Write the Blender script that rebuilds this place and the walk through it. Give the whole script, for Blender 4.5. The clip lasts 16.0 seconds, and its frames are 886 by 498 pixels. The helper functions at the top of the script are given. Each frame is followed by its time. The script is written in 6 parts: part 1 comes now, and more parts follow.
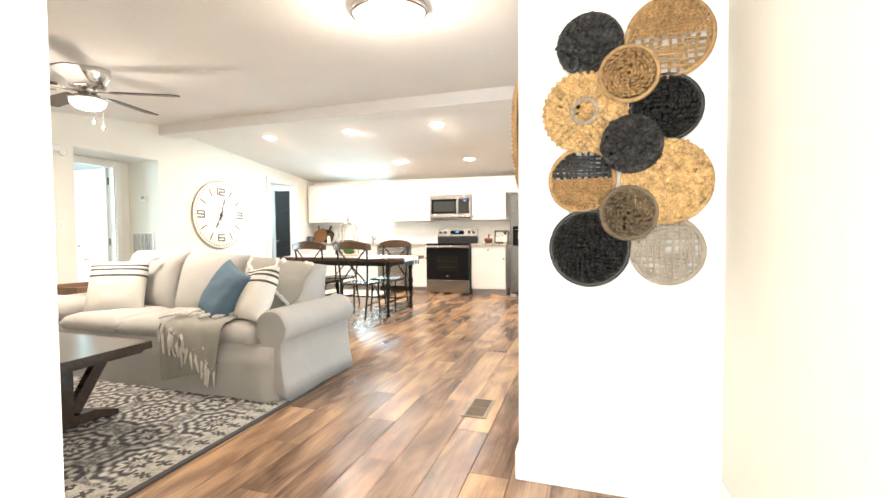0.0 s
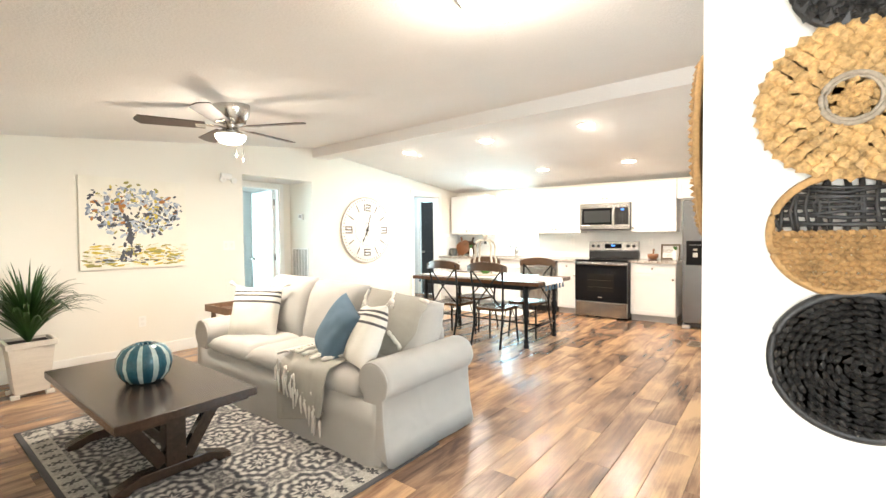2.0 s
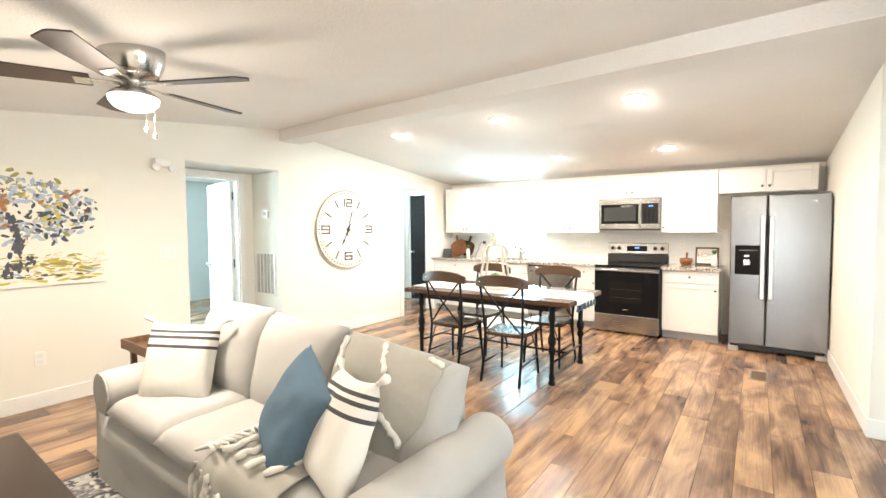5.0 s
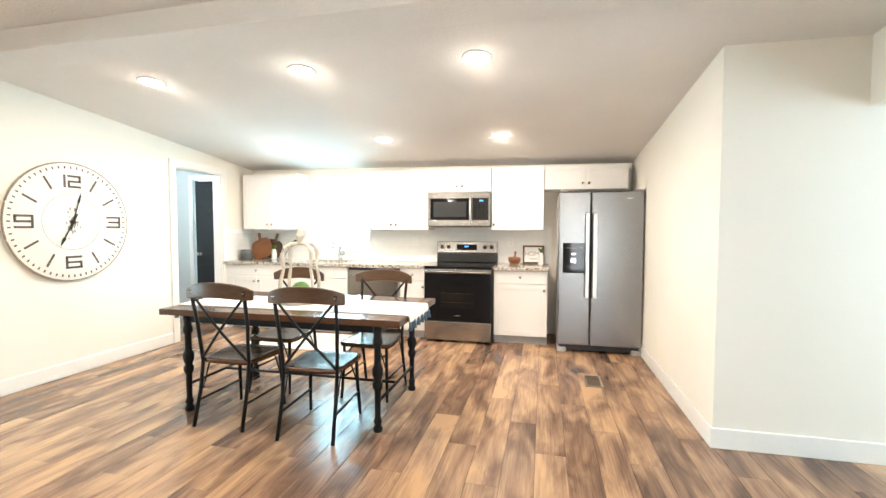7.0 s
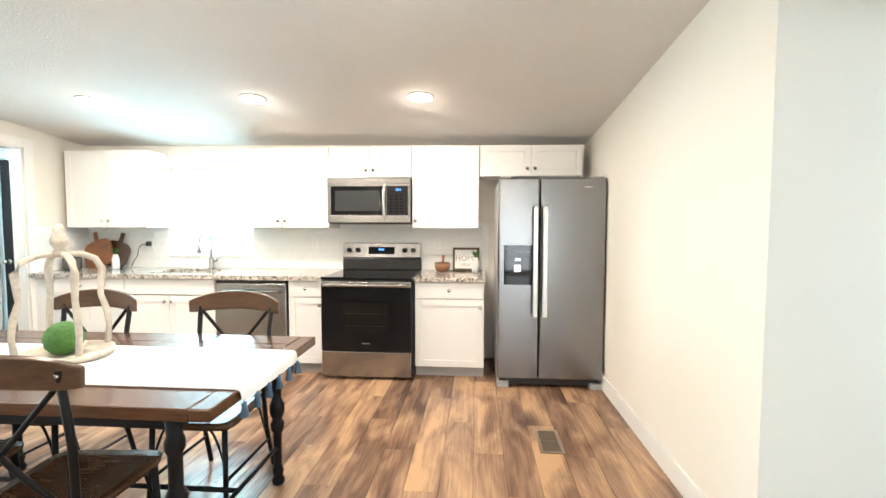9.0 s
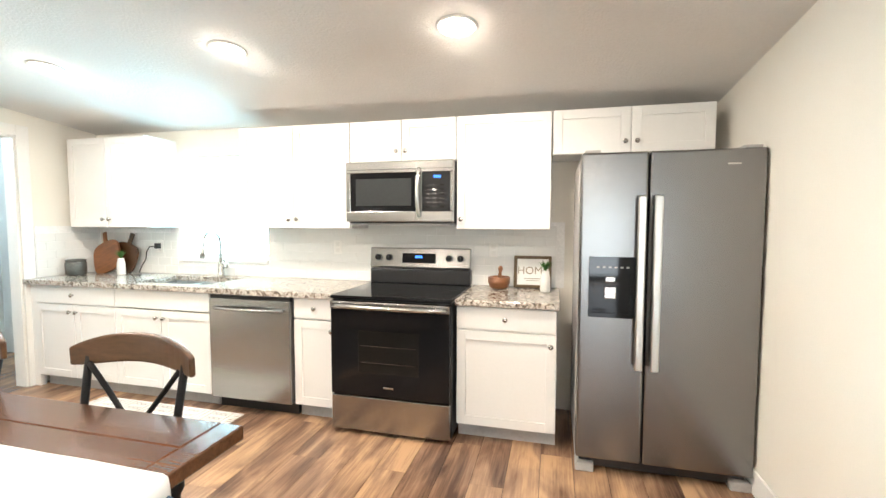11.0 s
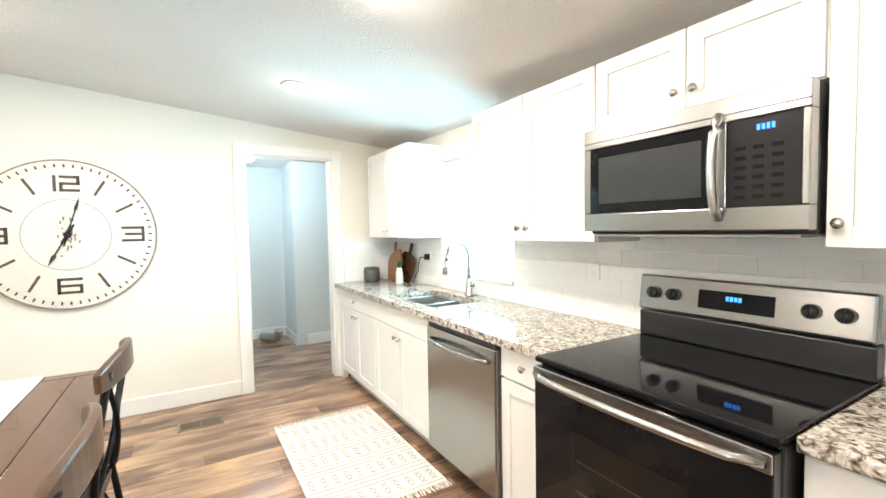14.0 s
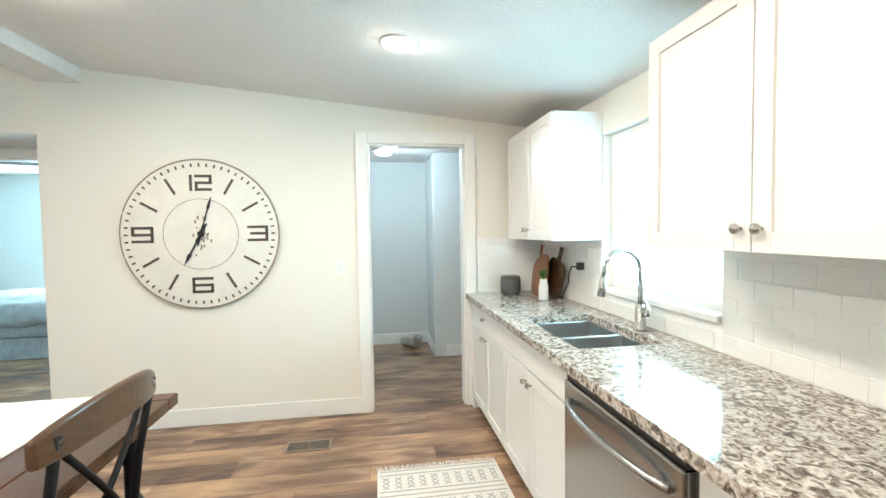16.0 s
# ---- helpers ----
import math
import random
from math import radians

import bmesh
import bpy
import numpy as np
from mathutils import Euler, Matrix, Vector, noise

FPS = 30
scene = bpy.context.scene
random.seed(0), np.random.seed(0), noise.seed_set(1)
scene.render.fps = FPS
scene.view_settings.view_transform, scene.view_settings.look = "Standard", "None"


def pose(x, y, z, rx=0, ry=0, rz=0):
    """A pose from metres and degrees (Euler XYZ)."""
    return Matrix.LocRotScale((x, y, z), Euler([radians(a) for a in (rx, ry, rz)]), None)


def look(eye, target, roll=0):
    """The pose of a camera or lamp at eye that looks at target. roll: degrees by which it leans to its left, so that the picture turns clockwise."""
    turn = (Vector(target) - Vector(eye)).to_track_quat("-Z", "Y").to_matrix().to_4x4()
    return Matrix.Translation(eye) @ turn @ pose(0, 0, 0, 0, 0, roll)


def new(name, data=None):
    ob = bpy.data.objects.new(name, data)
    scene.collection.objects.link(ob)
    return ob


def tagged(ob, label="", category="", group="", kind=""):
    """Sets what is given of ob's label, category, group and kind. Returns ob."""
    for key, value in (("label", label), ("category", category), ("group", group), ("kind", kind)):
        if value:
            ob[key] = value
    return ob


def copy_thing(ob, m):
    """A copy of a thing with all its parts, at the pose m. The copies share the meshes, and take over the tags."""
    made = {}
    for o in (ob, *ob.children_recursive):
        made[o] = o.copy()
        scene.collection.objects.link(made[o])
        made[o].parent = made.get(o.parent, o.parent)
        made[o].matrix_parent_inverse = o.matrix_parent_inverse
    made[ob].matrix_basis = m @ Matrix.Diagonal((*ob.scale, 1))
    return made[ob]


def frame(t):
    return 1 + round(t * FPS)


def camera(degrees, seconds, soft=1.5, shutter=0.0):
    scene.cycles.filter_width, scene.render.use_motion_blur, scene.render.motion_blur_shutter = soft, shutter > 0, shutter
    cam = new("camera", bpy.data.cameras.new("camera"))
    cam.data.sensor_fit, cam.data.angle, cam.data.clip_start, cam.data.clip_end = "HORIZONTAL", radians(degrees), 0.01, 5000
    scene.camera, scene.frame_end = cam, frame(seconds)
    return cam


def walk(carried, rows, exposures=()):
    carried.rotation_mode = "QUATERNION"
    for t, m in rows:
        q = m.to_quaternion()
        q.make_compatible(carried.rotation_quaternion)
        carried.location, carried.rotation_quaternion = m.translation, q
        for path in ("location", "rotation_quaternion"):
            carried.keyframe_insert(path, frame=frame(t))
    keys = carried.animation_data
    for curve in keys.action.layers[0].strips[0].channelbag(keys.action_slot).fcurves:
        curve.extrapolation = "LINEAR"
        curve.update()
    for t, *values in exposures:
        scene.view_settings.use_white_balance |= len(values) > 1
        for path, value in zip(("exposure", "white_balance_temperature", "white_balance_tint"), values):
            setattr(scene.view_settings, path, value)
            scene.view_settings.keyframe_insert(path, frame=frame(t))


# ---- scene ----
cam = camera(90.9, 16.0)
PATH = [
    (0, (0.073, -0.036, 1.081), (-0.545, 1.865, 1.015), -0.4),
    (0.5, (0.033, 0.135, 1.162), (-0.717, 1.988, 1.1), -0.4),
    (1, (0.023, 0.309, 1.199), (-0.889, 2.088, 1.14), -0.3),
    (1.5, (0.017, 0.45, 1.287), (-1.059, 2.134, 1.221), -0.4),
    (2, (-0.04, 0.607, 1.298), (-1.27, 2.184, 1.243), -0.5),
    (2.5, (-0.125, 0.702, 1.424), (-1.46, 2.189, 1.358), -0.5),
    (3, (-0.235, 0.817, 1.451), (-1.641, 2.237, 1.381), -0.6),
    (3.2, (-0.289, 0.863, 1.452), (-1.707, 2.271, 1.38), -0.5),
    (5.3, (-0.974, 1.545, 1.421), (-2.052, 3.227, 1.329), -0.3),
    (5.5, (-1.026, 1.639, 1.412), (-2.036, 3.363, 1.323), -0.2),
    (6, (-1.139, 1.878, 1.379), (-1.965, 3.696, 1.285), -0.1),
    (6.5, (-1.247, 2.128, 1.388), (-1.881, 4.022, 1.291), -0.1),
    (7, (-1.296, 2.435, 1.375), (-1.746, 4.381, 1.279), 0.1),
    (7.5, (-1.305, 2.73, 1.364), (-1.603, 4.706, 1.266), 0.1),
    (8, (-1.322, 3.052, 1.374), (-1.5, 5.042, 1.274), 0.2),
    (8.2, (-1.322, 3.191, 1.375), (-1.468, 5.183, 1.273), 0.1),
    (10.5, (-1.296, 4.66, 1.415), (-1.607, 6.631, 1.285), 0.15),
    (11, (-1.277, 4.914, 1.4), (-1.769, 6.848, 1.277), 0.1),
    (11.5, (-1.248, 5.13, 1.381), (-1.949, 7.0, 1.264), -0.1),
    (12, (-1.211, 5.403, 1.405), (-2.156, 7.162, 1.286), -0.4),
    (12.5, (-1.261, 5.675, 1.423), (-2.438, 7.287, 1.297), -0.7),
    (13, (-1.309, 5.902, 1.449), (-2.695, 7.339, 1.331), -0.7),
    (13.5, (-1.358, 6.158, 1.423), (-2.933, 7.387, 1.319), -1.0),
    (14, (-1.425, 6.324, 1.425), (-3.143, 7.344, 1.331), -1.0),
    (14.5, (-1.541, 6.454, 1.412), (-3.368, 7.264, 1.323), -0.9),
    (15, (-1.719, 6.59, 1.433), (-3.621, 7.202, 1.346), -1.2),
    (15.5, (-1.921, 6.714, 1.413), (-3.869, 7.159, 1.329), -1.1),
    (16, (-2.141, 6.852, 1.431), (-4.116, 7.156, 1.342), -0.9),
]

EXPOSURES = [(0.0, 0.0, 6650, 11), (2.5, 0.07, 6600, 10), (5.5, 0.0, 6550, 10), (6.5, -0.12, 6500, 10), (8.0, -0.22, 6350, 9), (12.5, -0.24, 6200, 8), (14.5, -0.4, 6150, 7), (16.0, -0.74, 6100, 6)]
walk(cam, [(t, look(eye, target, roll)) for t, eye, target, roll in PATH], EXPOSURES)

# ---- world and lights ----
world = bpy.data.worlds.new("world")
scene.world = world
world.use_nodes = True
wn = world.node_tree.nodes
sky = wn.new("ShaderNodeTexSky")
sky.sky_type, sky.sun_disc = "NISHITA", False
sky.sun_elevation, sky.sun_rotation = radians(42), radians(150)
world.node_tree.links.new(sky.outputs[0], wn["Background"].inputs[0])
wn["Background"].inputs[1].default_value = 0.15


def lamp(name, kind, m, power, color, size=0.2, size_y=None, spread=None):
    data = bpy.data.lights.new(name, kind)
    data.energy, data.color = power, color
    if kind == "AREA":
        data.shape, data.size = ("RECTANGLE", size) if size_y else ("DISK", size)
        if size_y:
            data.size_y = size_y
        if spread:
            data.spread = radians(spread)
    elif kind == "SUN":
        data.angle = radians(0.5)
    else:
        data.shadow_soft_size = size
    ob = new(name, data)
    ob.matrix_basis = m
    return ob


def north_ceiling(y, x=-5.58):
    return 2.59 - 0.105 * (y - 4.85) - 0.01 * (x + 5.58)


def south_ceiling(y, x=0):
    return 2.632 - 0.1155 * (4.57 - max(y, 0.37))


WARM, COOL = (1.0, 0.86, 0.71), (0.72, 0.90, 1.0)
DOWNLIGHTS = [(x, y) for y in (5.34, 6.99) for x in (-4.34, -3.02, -1.74)]
for x, y in DOWNLIGHTS:
    lamp("downlight_lamp", "AREA", pose(x, y, north_ceiling(y, x) - 0.03, 6.0, 0, 0), 26, WARM, 0.13)
    # Added point lamp lights a bloom-like halo on the ceiling round the lens.
    lamp("downlight_bloom_halo", "POINT", pose(x, y, north_ceiling(y, x) - 0.06), 2.2, WARM, 0.025)
lamp("dome_lamp_light", "POINT", pose(-0.98, 2.25, 2.20), 42, WARM, 0.12)
lamp("fan_lamp_light", "AREA", pose(-3.60, 2.37, 2.045), 52, WARM, 0.22)
lamp("fan_lamp_glow", "POINT", pose(-3.60, 2.37, 1.86), 19, WARM, 0.16)
lamp("sun", "SUN", look((0, 0, 0), (0.45, 0.75, -0.80)), 2.5, (1.0, 0.95, 0.88))
# sky light in the window openings and the open entrance
lamp("kitchen_window_sky", "AREA", pose(-4.17, 8.40, 1.53, -90, 0, 0), 80, (0.48, 0.86, 1.0), 0.92, 0.9)
lamp("bedroom_window_sky", "AREA", pose(-10.05, 2.6, 1.4, 0, -90, 0), 430, (0.62, 0.9, 1.0), 1.3, 1.6)
lamp("east_window_sky", "AREA", pose(2.55, 3.9, 1.4, 0, 90, 0), 100, COOL, 1.3, 1.6)
lamp("entrance_sky", "AREA", pose(0.0, -1.32, 1.1, 90, 0, 0), 120, (0.9, 0.96, 1.0), 1.0, 2.0)
lamp("hall_lamp_light", "POINT", pose(-6.5, 7.0, 2.1), 52, COOL, 0.1)

# ---- materials ----


def ramp(nt, fac, stops):
    r = nt.nodes.new("ShaderNodeValToRGB")
    el = r.color_ramp.elements
    while len(el) < len(stops):
        el.new(0.5)
    for e, (p, c) in zip(el, stops):
        e.position, e.color = p, (*c, 1)
    nt.links.new(fac, r.inputs[0])
    return r.outputs[0]


def material(name, color, rough=0.5, metal=0.0, vary=0.12, scale=6.0, grain=60.0, bump=0.1, stretch=(1, 1, 1), coat=0.0, emit=None, rvary=0.2, spec=0.5):
    m = bpy.data.materials.new(name)
    m.use_nodes = True
    nt = m.node_tree
    b = nt.nodes["Principled BSDF"]
    tc = nt.nodes.new("ShaderNodeTexCoord")
    mp = nt.nodes.new("ShaderNodeMapping")
    mp.inputs["Scale"].default_value = stretch
    nt.links.new(tc.outputs["Object"], mp.inputs[0])
    n1, n2 = nt.nodes.new("ShaderNodeTexNoise"), nt.nodes.new("ShaderNodeTexNoise")
    for n, s in ((n1, scale), (n2, grain)):
        n.inputs["Scale"].default_value = s
        n.inputs["Detail"].default_value = 4
        nt.links.new(mp.outputs[0], n.inputs["Vector"])
    add = nt.nodes.new("ShaderNodeMath")
    add.operation = "ADD"
    half = nt.nodes.new("ShaderNodeMath")
    half.operation = "MULTIPLY"
    half.inputs[1].default_value = 0.5
    nt.links.new(n1.outputs[0], add.inputs[0])
    nt.links.new(n2.outputs[0], add.inputs[1])
    nt.links.new(add.outputs[0], half.inputs[0])
    lo = tuple(max(0, c * (1 - vary)) for c in color)
    hi = tuple(min(1, c * (1 + vary)) for c in color)
    nt.links.new(ramp(nt, half.outputs[0], [(0.3, lo), (0.7, hi)]), b.inputs["Base Color"])
    rr = nt.nodes.new("ShaderNodeMapRange")
    rr.inputs["To Min"].default_value, rr.inputs["To Max"].default_value = max(0.03, rough * (1 - rvary)), min(1, rough * (1 + rvary))
    nt.links.new(half.outputs[0], rr.inputs[0])
    nt.links.new(rr.outputs[0], b.inputs["Roughness"])
    b.inputs["Metallic"].default_value = metal
    b.inputs["Coat Weight"].default_value = coat
    b.inputs["Specular IOR Level"].default_value = spec
    if bump:
        bp = nt.nodes.new("ShaderNodeBump")
        bp.inputs["Strength"].default_value, bp.inputs["Distance"].default_value = bump, 0.004
        nt.links.new(n2.outputs[0], bp.inputs["Height"])
        nt.links.new(bp.outputs[0], b.inputs["Normal"])
    if emit:
        b.inputs["Emission Color"].default_value = (*emit[:3], 1)
        b.inputs["Emission Strength"].default_value = emit[3]
    return m


def add_folds(m, scale, depth, stretch=(1, 1, 1)):
    """Soft creases under the fine weave of a cloth."""
    nt = m.node_tree
    b = nt.nodes["Principled BSDF"]
    tc, mp = nt.nodes.new("ShaderNodeTexCoord"), nt.nodes.new("ShaderNodeMapping")
    mp.inputs["Scale"].default_value = stretch
    n, bp = nt.nodes.new("ShaderNodeTexNoise"), nt.nodes.new("ShaderNodeBump")
    n.inputs["Scale"].default_value, n.inputs["Detail"].default_value, n.inputs["Distortion"].default_value = scale, 2, 0.7
    bp.inputs["Strength"].default_value, bp.inputs["Distance"].default_value = 0.7, depth
    nt.links.new(tc.outputs["Object"], mp.inputs[0])
    nt.links.new(mp.outputs[0], n.inputs["Vector"])
    nt.links.new(n.outputs[0], bp.inputs["Height"])
    nt.links.new(b.inputs["Normal"].links[0].from_socket, bp.inputs["Normal"])
    nt.links.new(bp.outputs[0], b.inputs["Normal"])


def glass_material(name, tint=(1, 1, 1), rough=0.0):
    m = bpy.data.materials.new(name)
    m.use_nodes = True
    b = m.node_tree.nodes["Principled BSDF"]
    b.inputs["Base Color"].default_value = (*tint, 1)
    b.inputs["Roughness"].default_value = rough
    b.inputs["Transmission Weight"].default_value = 1.0
    return m


def plank_material():
    m = material("vinyl_plank", (0.2, 0.12, 0.075), 0.23, vary=0.3, scale=2.0, grain=30, bump=0.12, stretch=(9, 0.7, 1))
    nt = m.node_tree
    b = nt.nodes["Principled BSDF"]
    info = nt.nodes.new("ShaderNodeObjectInfo")
    tc = nt.nodes.new("ShaderNodeTexCoord")
    shift = nt.nodes.new("ShaderNodeVectorMath")
    shift.operation = "ADD"
    comb = nt.nodes.new("ShaderNodeCombineXYZ")
    mul = nt.nodes.new("ShaderNodeMath")
    mul.operation, mul.inputs[1].default_value = "MULTIPLY", 53.0
    nt.links.new(info.outputs["Random"], mul.inputs[0])
    nt.links.new(mul.outputs[0], comb.inputs[2])
    nt.links.new(tc.outputs["Object"], shift.inputs[0])
    nt.links.new(comb.outputs[0], shift.inputs[1])
    mp = nt.nodes.new("ShaderNodeMapping")
    mp.inputs["Scale"].default_value = (3.4, 0.9, 1.0)
    nt.links.new(shift.outputs[0], mp.inputs[0])
    big = nt.nodes.new("ShaderNodeTexNoise")
    big.inputs["Scale"].default_value, big.inputs["Detail"].default_value, big.inputs["Distortion"].default_value = 2.2, 6, 0.6
    nt.links.new(mp.outputs[0], big.inputs["Vector"])
    mp2 = nt.nodes.new("ShaderNodeMapping")
    mp2.inputs["Scale"].default_value = (60.0, 2.0, 1.0)
    nt.links.new(shift.outputs[0], mp2.inputs[0])
    fine = nt.nodes.new("ShaderNodeTexNoise")
    fine.inputs["Scale"].default_value, fine.inputs["Detail"].default_value = 1.6, 5
    nt.links.new(mp2.outputs[0], fine.inputs["Vector"])
    mix = nt.nodes.new("ShaderNodeMath")
    mix.operation, mix.inputs[1].default_value = "MULTIPLY_ADD", 0.32
    nt.links.new(fine.outputs[0], mix.inputs[0])
    nt.links.new(big.outputs[0], mix.inputs[2])
    mix2 = nt.nodes.new("ShaderNodeMath")
    mix2.operation, mix2.inputs[1].default_value = "MULTIPLY_ADD", 0.26
    nt.links.new(info.outputs["Random"], mix2.inputs[0])
    nt.links.new(mix.outputs[0], mix2.inputs[2])
    # Stops are lifted overall, so the colour carries glare that the planks lack.
    col = ramp(nt, mix2.outputs[0], [(0.54, (0.095, 0.056, 0.039)), (0.70, (0.205, 0.120, 0.077)), (0.85, (0.340, 0.208, 0.127)), (1.0, (0.52, 0.325, 0.180))])
    nt.links.new(col, b.inputs["Base Color"])
    return m


def granite_material():
    m = material("granite", (0.5, 0.48, 0.45), 0.10, vary=0.1, bump=0.0)
    nt = m.node_tree
    b = nt.nodes["Principled BSDF"]
    tc = nt.nodes.new("ShaderNodeTexCoord")
    n = nt.nodes.new("ShaderNodeTexNoise")
    n.inputs["Scale"].default_value, n.inputs["Detail"].default_value, n.inputs["Distortion"].default_value = 40, 6, 1.2
    nt.links.new(tc.outputs["Object"], n.inputs["Vector"])
    v = nt.nodes.new("ShaderNodeTexVoronoi")
    v.inputs["Scale"].default_value = 120
    nt.links.new(tc.outputs["Object"], v.inputs["Vector"])
    base = ramp(nt, n.outputs[0], [(0.34, (0.06, 0.055, 0.05)), (0.44, (0.27, 0.22, 0.18)), (0.53, (0.55, 0.51, 0.46)), (0.66, (0.74, 0.71, 0.67))])
    mix = nt.nodes.new("ShaderNodeMixRGB")
    mix.blend_type, mix.inputs[0].default_value = "MULTIPLY", 0.55
    spots = ramp(nt, v.outputs["Color"], [(0.1, (0.3, 0.28, 0.26)), (0.5, (0.9, 0.88, 0.85))])
    nt.links.new(base, mix.inputs[1])
    nt.links.new(spots, mix.inputs[2])
    nt.links.new(mix.outputs[0], b.inputs["Base Color"])
    return m


def rug_material():
    """Grey medallion pattern woven into the living-room rug."""
    m = material("medallion_rug", (0.3, 0.29, 0.28), 0.95, vary=0.1, grain=220, bump=0.5)
    nt = m.node_tree
    b = nt.nodes["Principled BSDF"]
    tc = nt.nodes.new("ShaderNodeTexCoord")

    def math_node(op, a, c=0.0):
        n = nt.nodes.new("ShaderNodeMath")
        n.operation = op
        for k, v in ((0, a), (1, c)):
            if isinstance(v, (int, float)):
                n.inputs[k].default_value = v
            else:
                nt.links.new(v, n.inputs[k])
        return n.outputs[0]

    sep = nt.nodes.new("ShaderNodeSeparateXYZ")
    nt.links.new(tc.outputs["Object"], sep.inputs[0])
    cell = 0.46
    fx = math_node("SUBTRACT", math_node("PINGPONG", sep.outputs[0], cell / 2), 0.0)
    fy = math_node("SUBTRACT", math_node("PINGPONG", sep.outputs[1], cell / 2), 0.0)
    gx, gy = math_node("SUBTRACT", cell / 2, fx), math_node("SUBTRACT", cell / 2, fy)

    def medallion(px, py, rings, petals, reach):
        r = math_node("SQRT", math_node("ADD", math_node("MULTIPLY", px, px), math_node("MULTIPLY", py, py)))
        a = math_node("ARCTAN2", py, px)
        lobes = math_node("MULTIPLY", math_node("COSINE", math_node("MULTIPLY", a, petals)), 0.010)
        lace = math_node("MULTIPLY", math_node("COSINE", math_node("MULTIPLY", a, petals * 2)), math_node("SINE", math_node("MULTIPLY", r, rings * 0.55)))
        v = math_node("ADD", math_node("SINE", math_node("MULTIPLY", math_node("ADD", r, lobes), rings)), math_node("MULTIPLY", lace, 0.8))
        return math_node("MULTIPLY", v, math_node("LESS_THAN", r, reach))

    v = math_node("ADD", medallion(fx, fy, 112.0, 8.0, 0.190), medallion(gx, gy, 96.0, 6.0, 0.130))
    n = nt.nodes.new("ShaderNodeTexNoise")
    n.inputs["Scale"].default_value, n.inputs["Detail"].default_value = 48, 3
    nt.links.new(tc.outputs["Object"], n.inputs["Vector"])
    v = math_node("ADD", math_node("MULTIPLY", v, 0.16), math_node("ADD", math_node("MULTIPLY", n.outputs[0], 0.55), 0.20))
    nt.links.new(ramp(nt, v, [(0.32, (0.04, 0.042, 0.05)), (0.44, (0.13, 0.128, 0.13)), (0.54, (0.33, 0.32, 0.30)), (0.70, (0.50, 0.48, 0.44))]), b.inputs["Base Color"])
    return m


M_WALL = material("wall_paint", (0.80, 0.77, 0.70), 0.75, vary=0.03, scale=1.5, grain=140, bump=0.12)
M_HALLWALL = material("cool_wall_paint", (0.66, 0.68, 0.67), 0.75, vary=0.03, scale=1.5, grain=140, bump=0.12)
M_CEIL = material("ceiling_paint", (0.74, 0.72, 0.70), 0.9, vary=0.04, scale=2, grain=70, bump=0.9)
M_TRIM = material("white_trim", (0.82, 0.81, 0.78), 0.35, vary=0.03, bump=0.03)
M_CAB = material("cabinet_white", (0.82, 0.81, 0.79), 0.32, vary=0.02, scale=3, bump=0.03)
M_KICK = material("toe_kick_grey", (0.42, 0.41, 0.40), 0.6)
M_STEEL = material("brushed_steel", (0.235, 0.232, 0.23), 0.27, 1.0, vary=0.015, scale=1.5, grain=40, bump=0.0, stretch=(3, 3, 0.2), rvary=0.03)
M_STEELH = material("brushed_steel_across", (0.40, 0.39, 0.38), 0.24, 1.0, vary=0.015, scale=1.5, grain=40, bump=0.0, stretch=(0.2, 3, 3), rvary=0.03)
M_SINK = material("satin_sink_steel", (0.60, 0.595, 0.585), 0.30, 1.0, vary=0.06, bump=0.0)
M_NICKEL = material("satin_nickel", (0.55, 0.53, 0.50), 0.25, 1.0, vary=0.05, bump=0.0)
M_BLACKGLASS = material("black_glass", (0.008, 0.008, 0.009), 0.05, vary=0.1, bump=0.0, spec=0.25)
M_BLACK = material("black_plastic", (0.015, 0.015, 0.016), 0.35, vary=0.2, bump=0.05)
M_KEYPANEL = material("satin_black_panel", (0.010, 0.010, 0.011), 0.38, vary=0.1, bump=0.0, spec=0.25)
M_MESHWIN = material("grey_mesh_window", (0.030, 0.033, 0.034), 0.30, vary=0.1, bump=0.0, spec=0.3)
M_HANDLE = material("bright_satin_steel", (0.66, 0.65, 0.63), 0.32, 1.0, vary=0.03, bump=0.0)
M_OVENWIN = material("oven_window", (0.012, 0.011, 0.010), 0.05, vary=0.1, bump=0.0, spec=0.25)
M_BLUE = material("blue_display", (0.02, 0.05, 0.2), 0.3, emit=(0.05, 0.25, 1.0, 4.0))
M_TILE = material("glazed_tile", (0.80, 0.80, 0.78), 0.08, vary=0.02, bump=0.02)
M_GROUT = material("grout", (0.82, 0.815, 0.80), 0.8)
M_PLANK = plank_material()
M_SUBFLOOR = material("floor_joint", (0.06, 0.038, 0.026), 0.8)
M_GRANITE = granite_material()
M_RUG = rug_material()
M_WOOD = material("dark_walnut_wood", (0.085, 0.036, 0.017), 0.26, vary=0.28, scale=3, grain=12, bump=0.0, stretch=(1.0, 10, 10), coat=0.15, rvary=0.08)
M_CHAIRWOOD = material("chair_elm_wood", (0.070, 0.032, 0.014), 0.27, vary=0.25, scale=4, grain=10, bump=0.0, stretch=(1.5, 8, 8), rvary=0.05)
M_RAIL = material("chair_rail_elm", (0.078, 0.038, 0.017), 0.30, vary=0.35, scale=4, grain=10, bump=0.0, stretch=(1.5, 8, 8), rvary=0.05)
M_RUGEDGE = material("rug_border_wool", (0.38, 0.365, 0.335), 0.95, vary=0.45, scale=30, grain=90, bump=0.5)
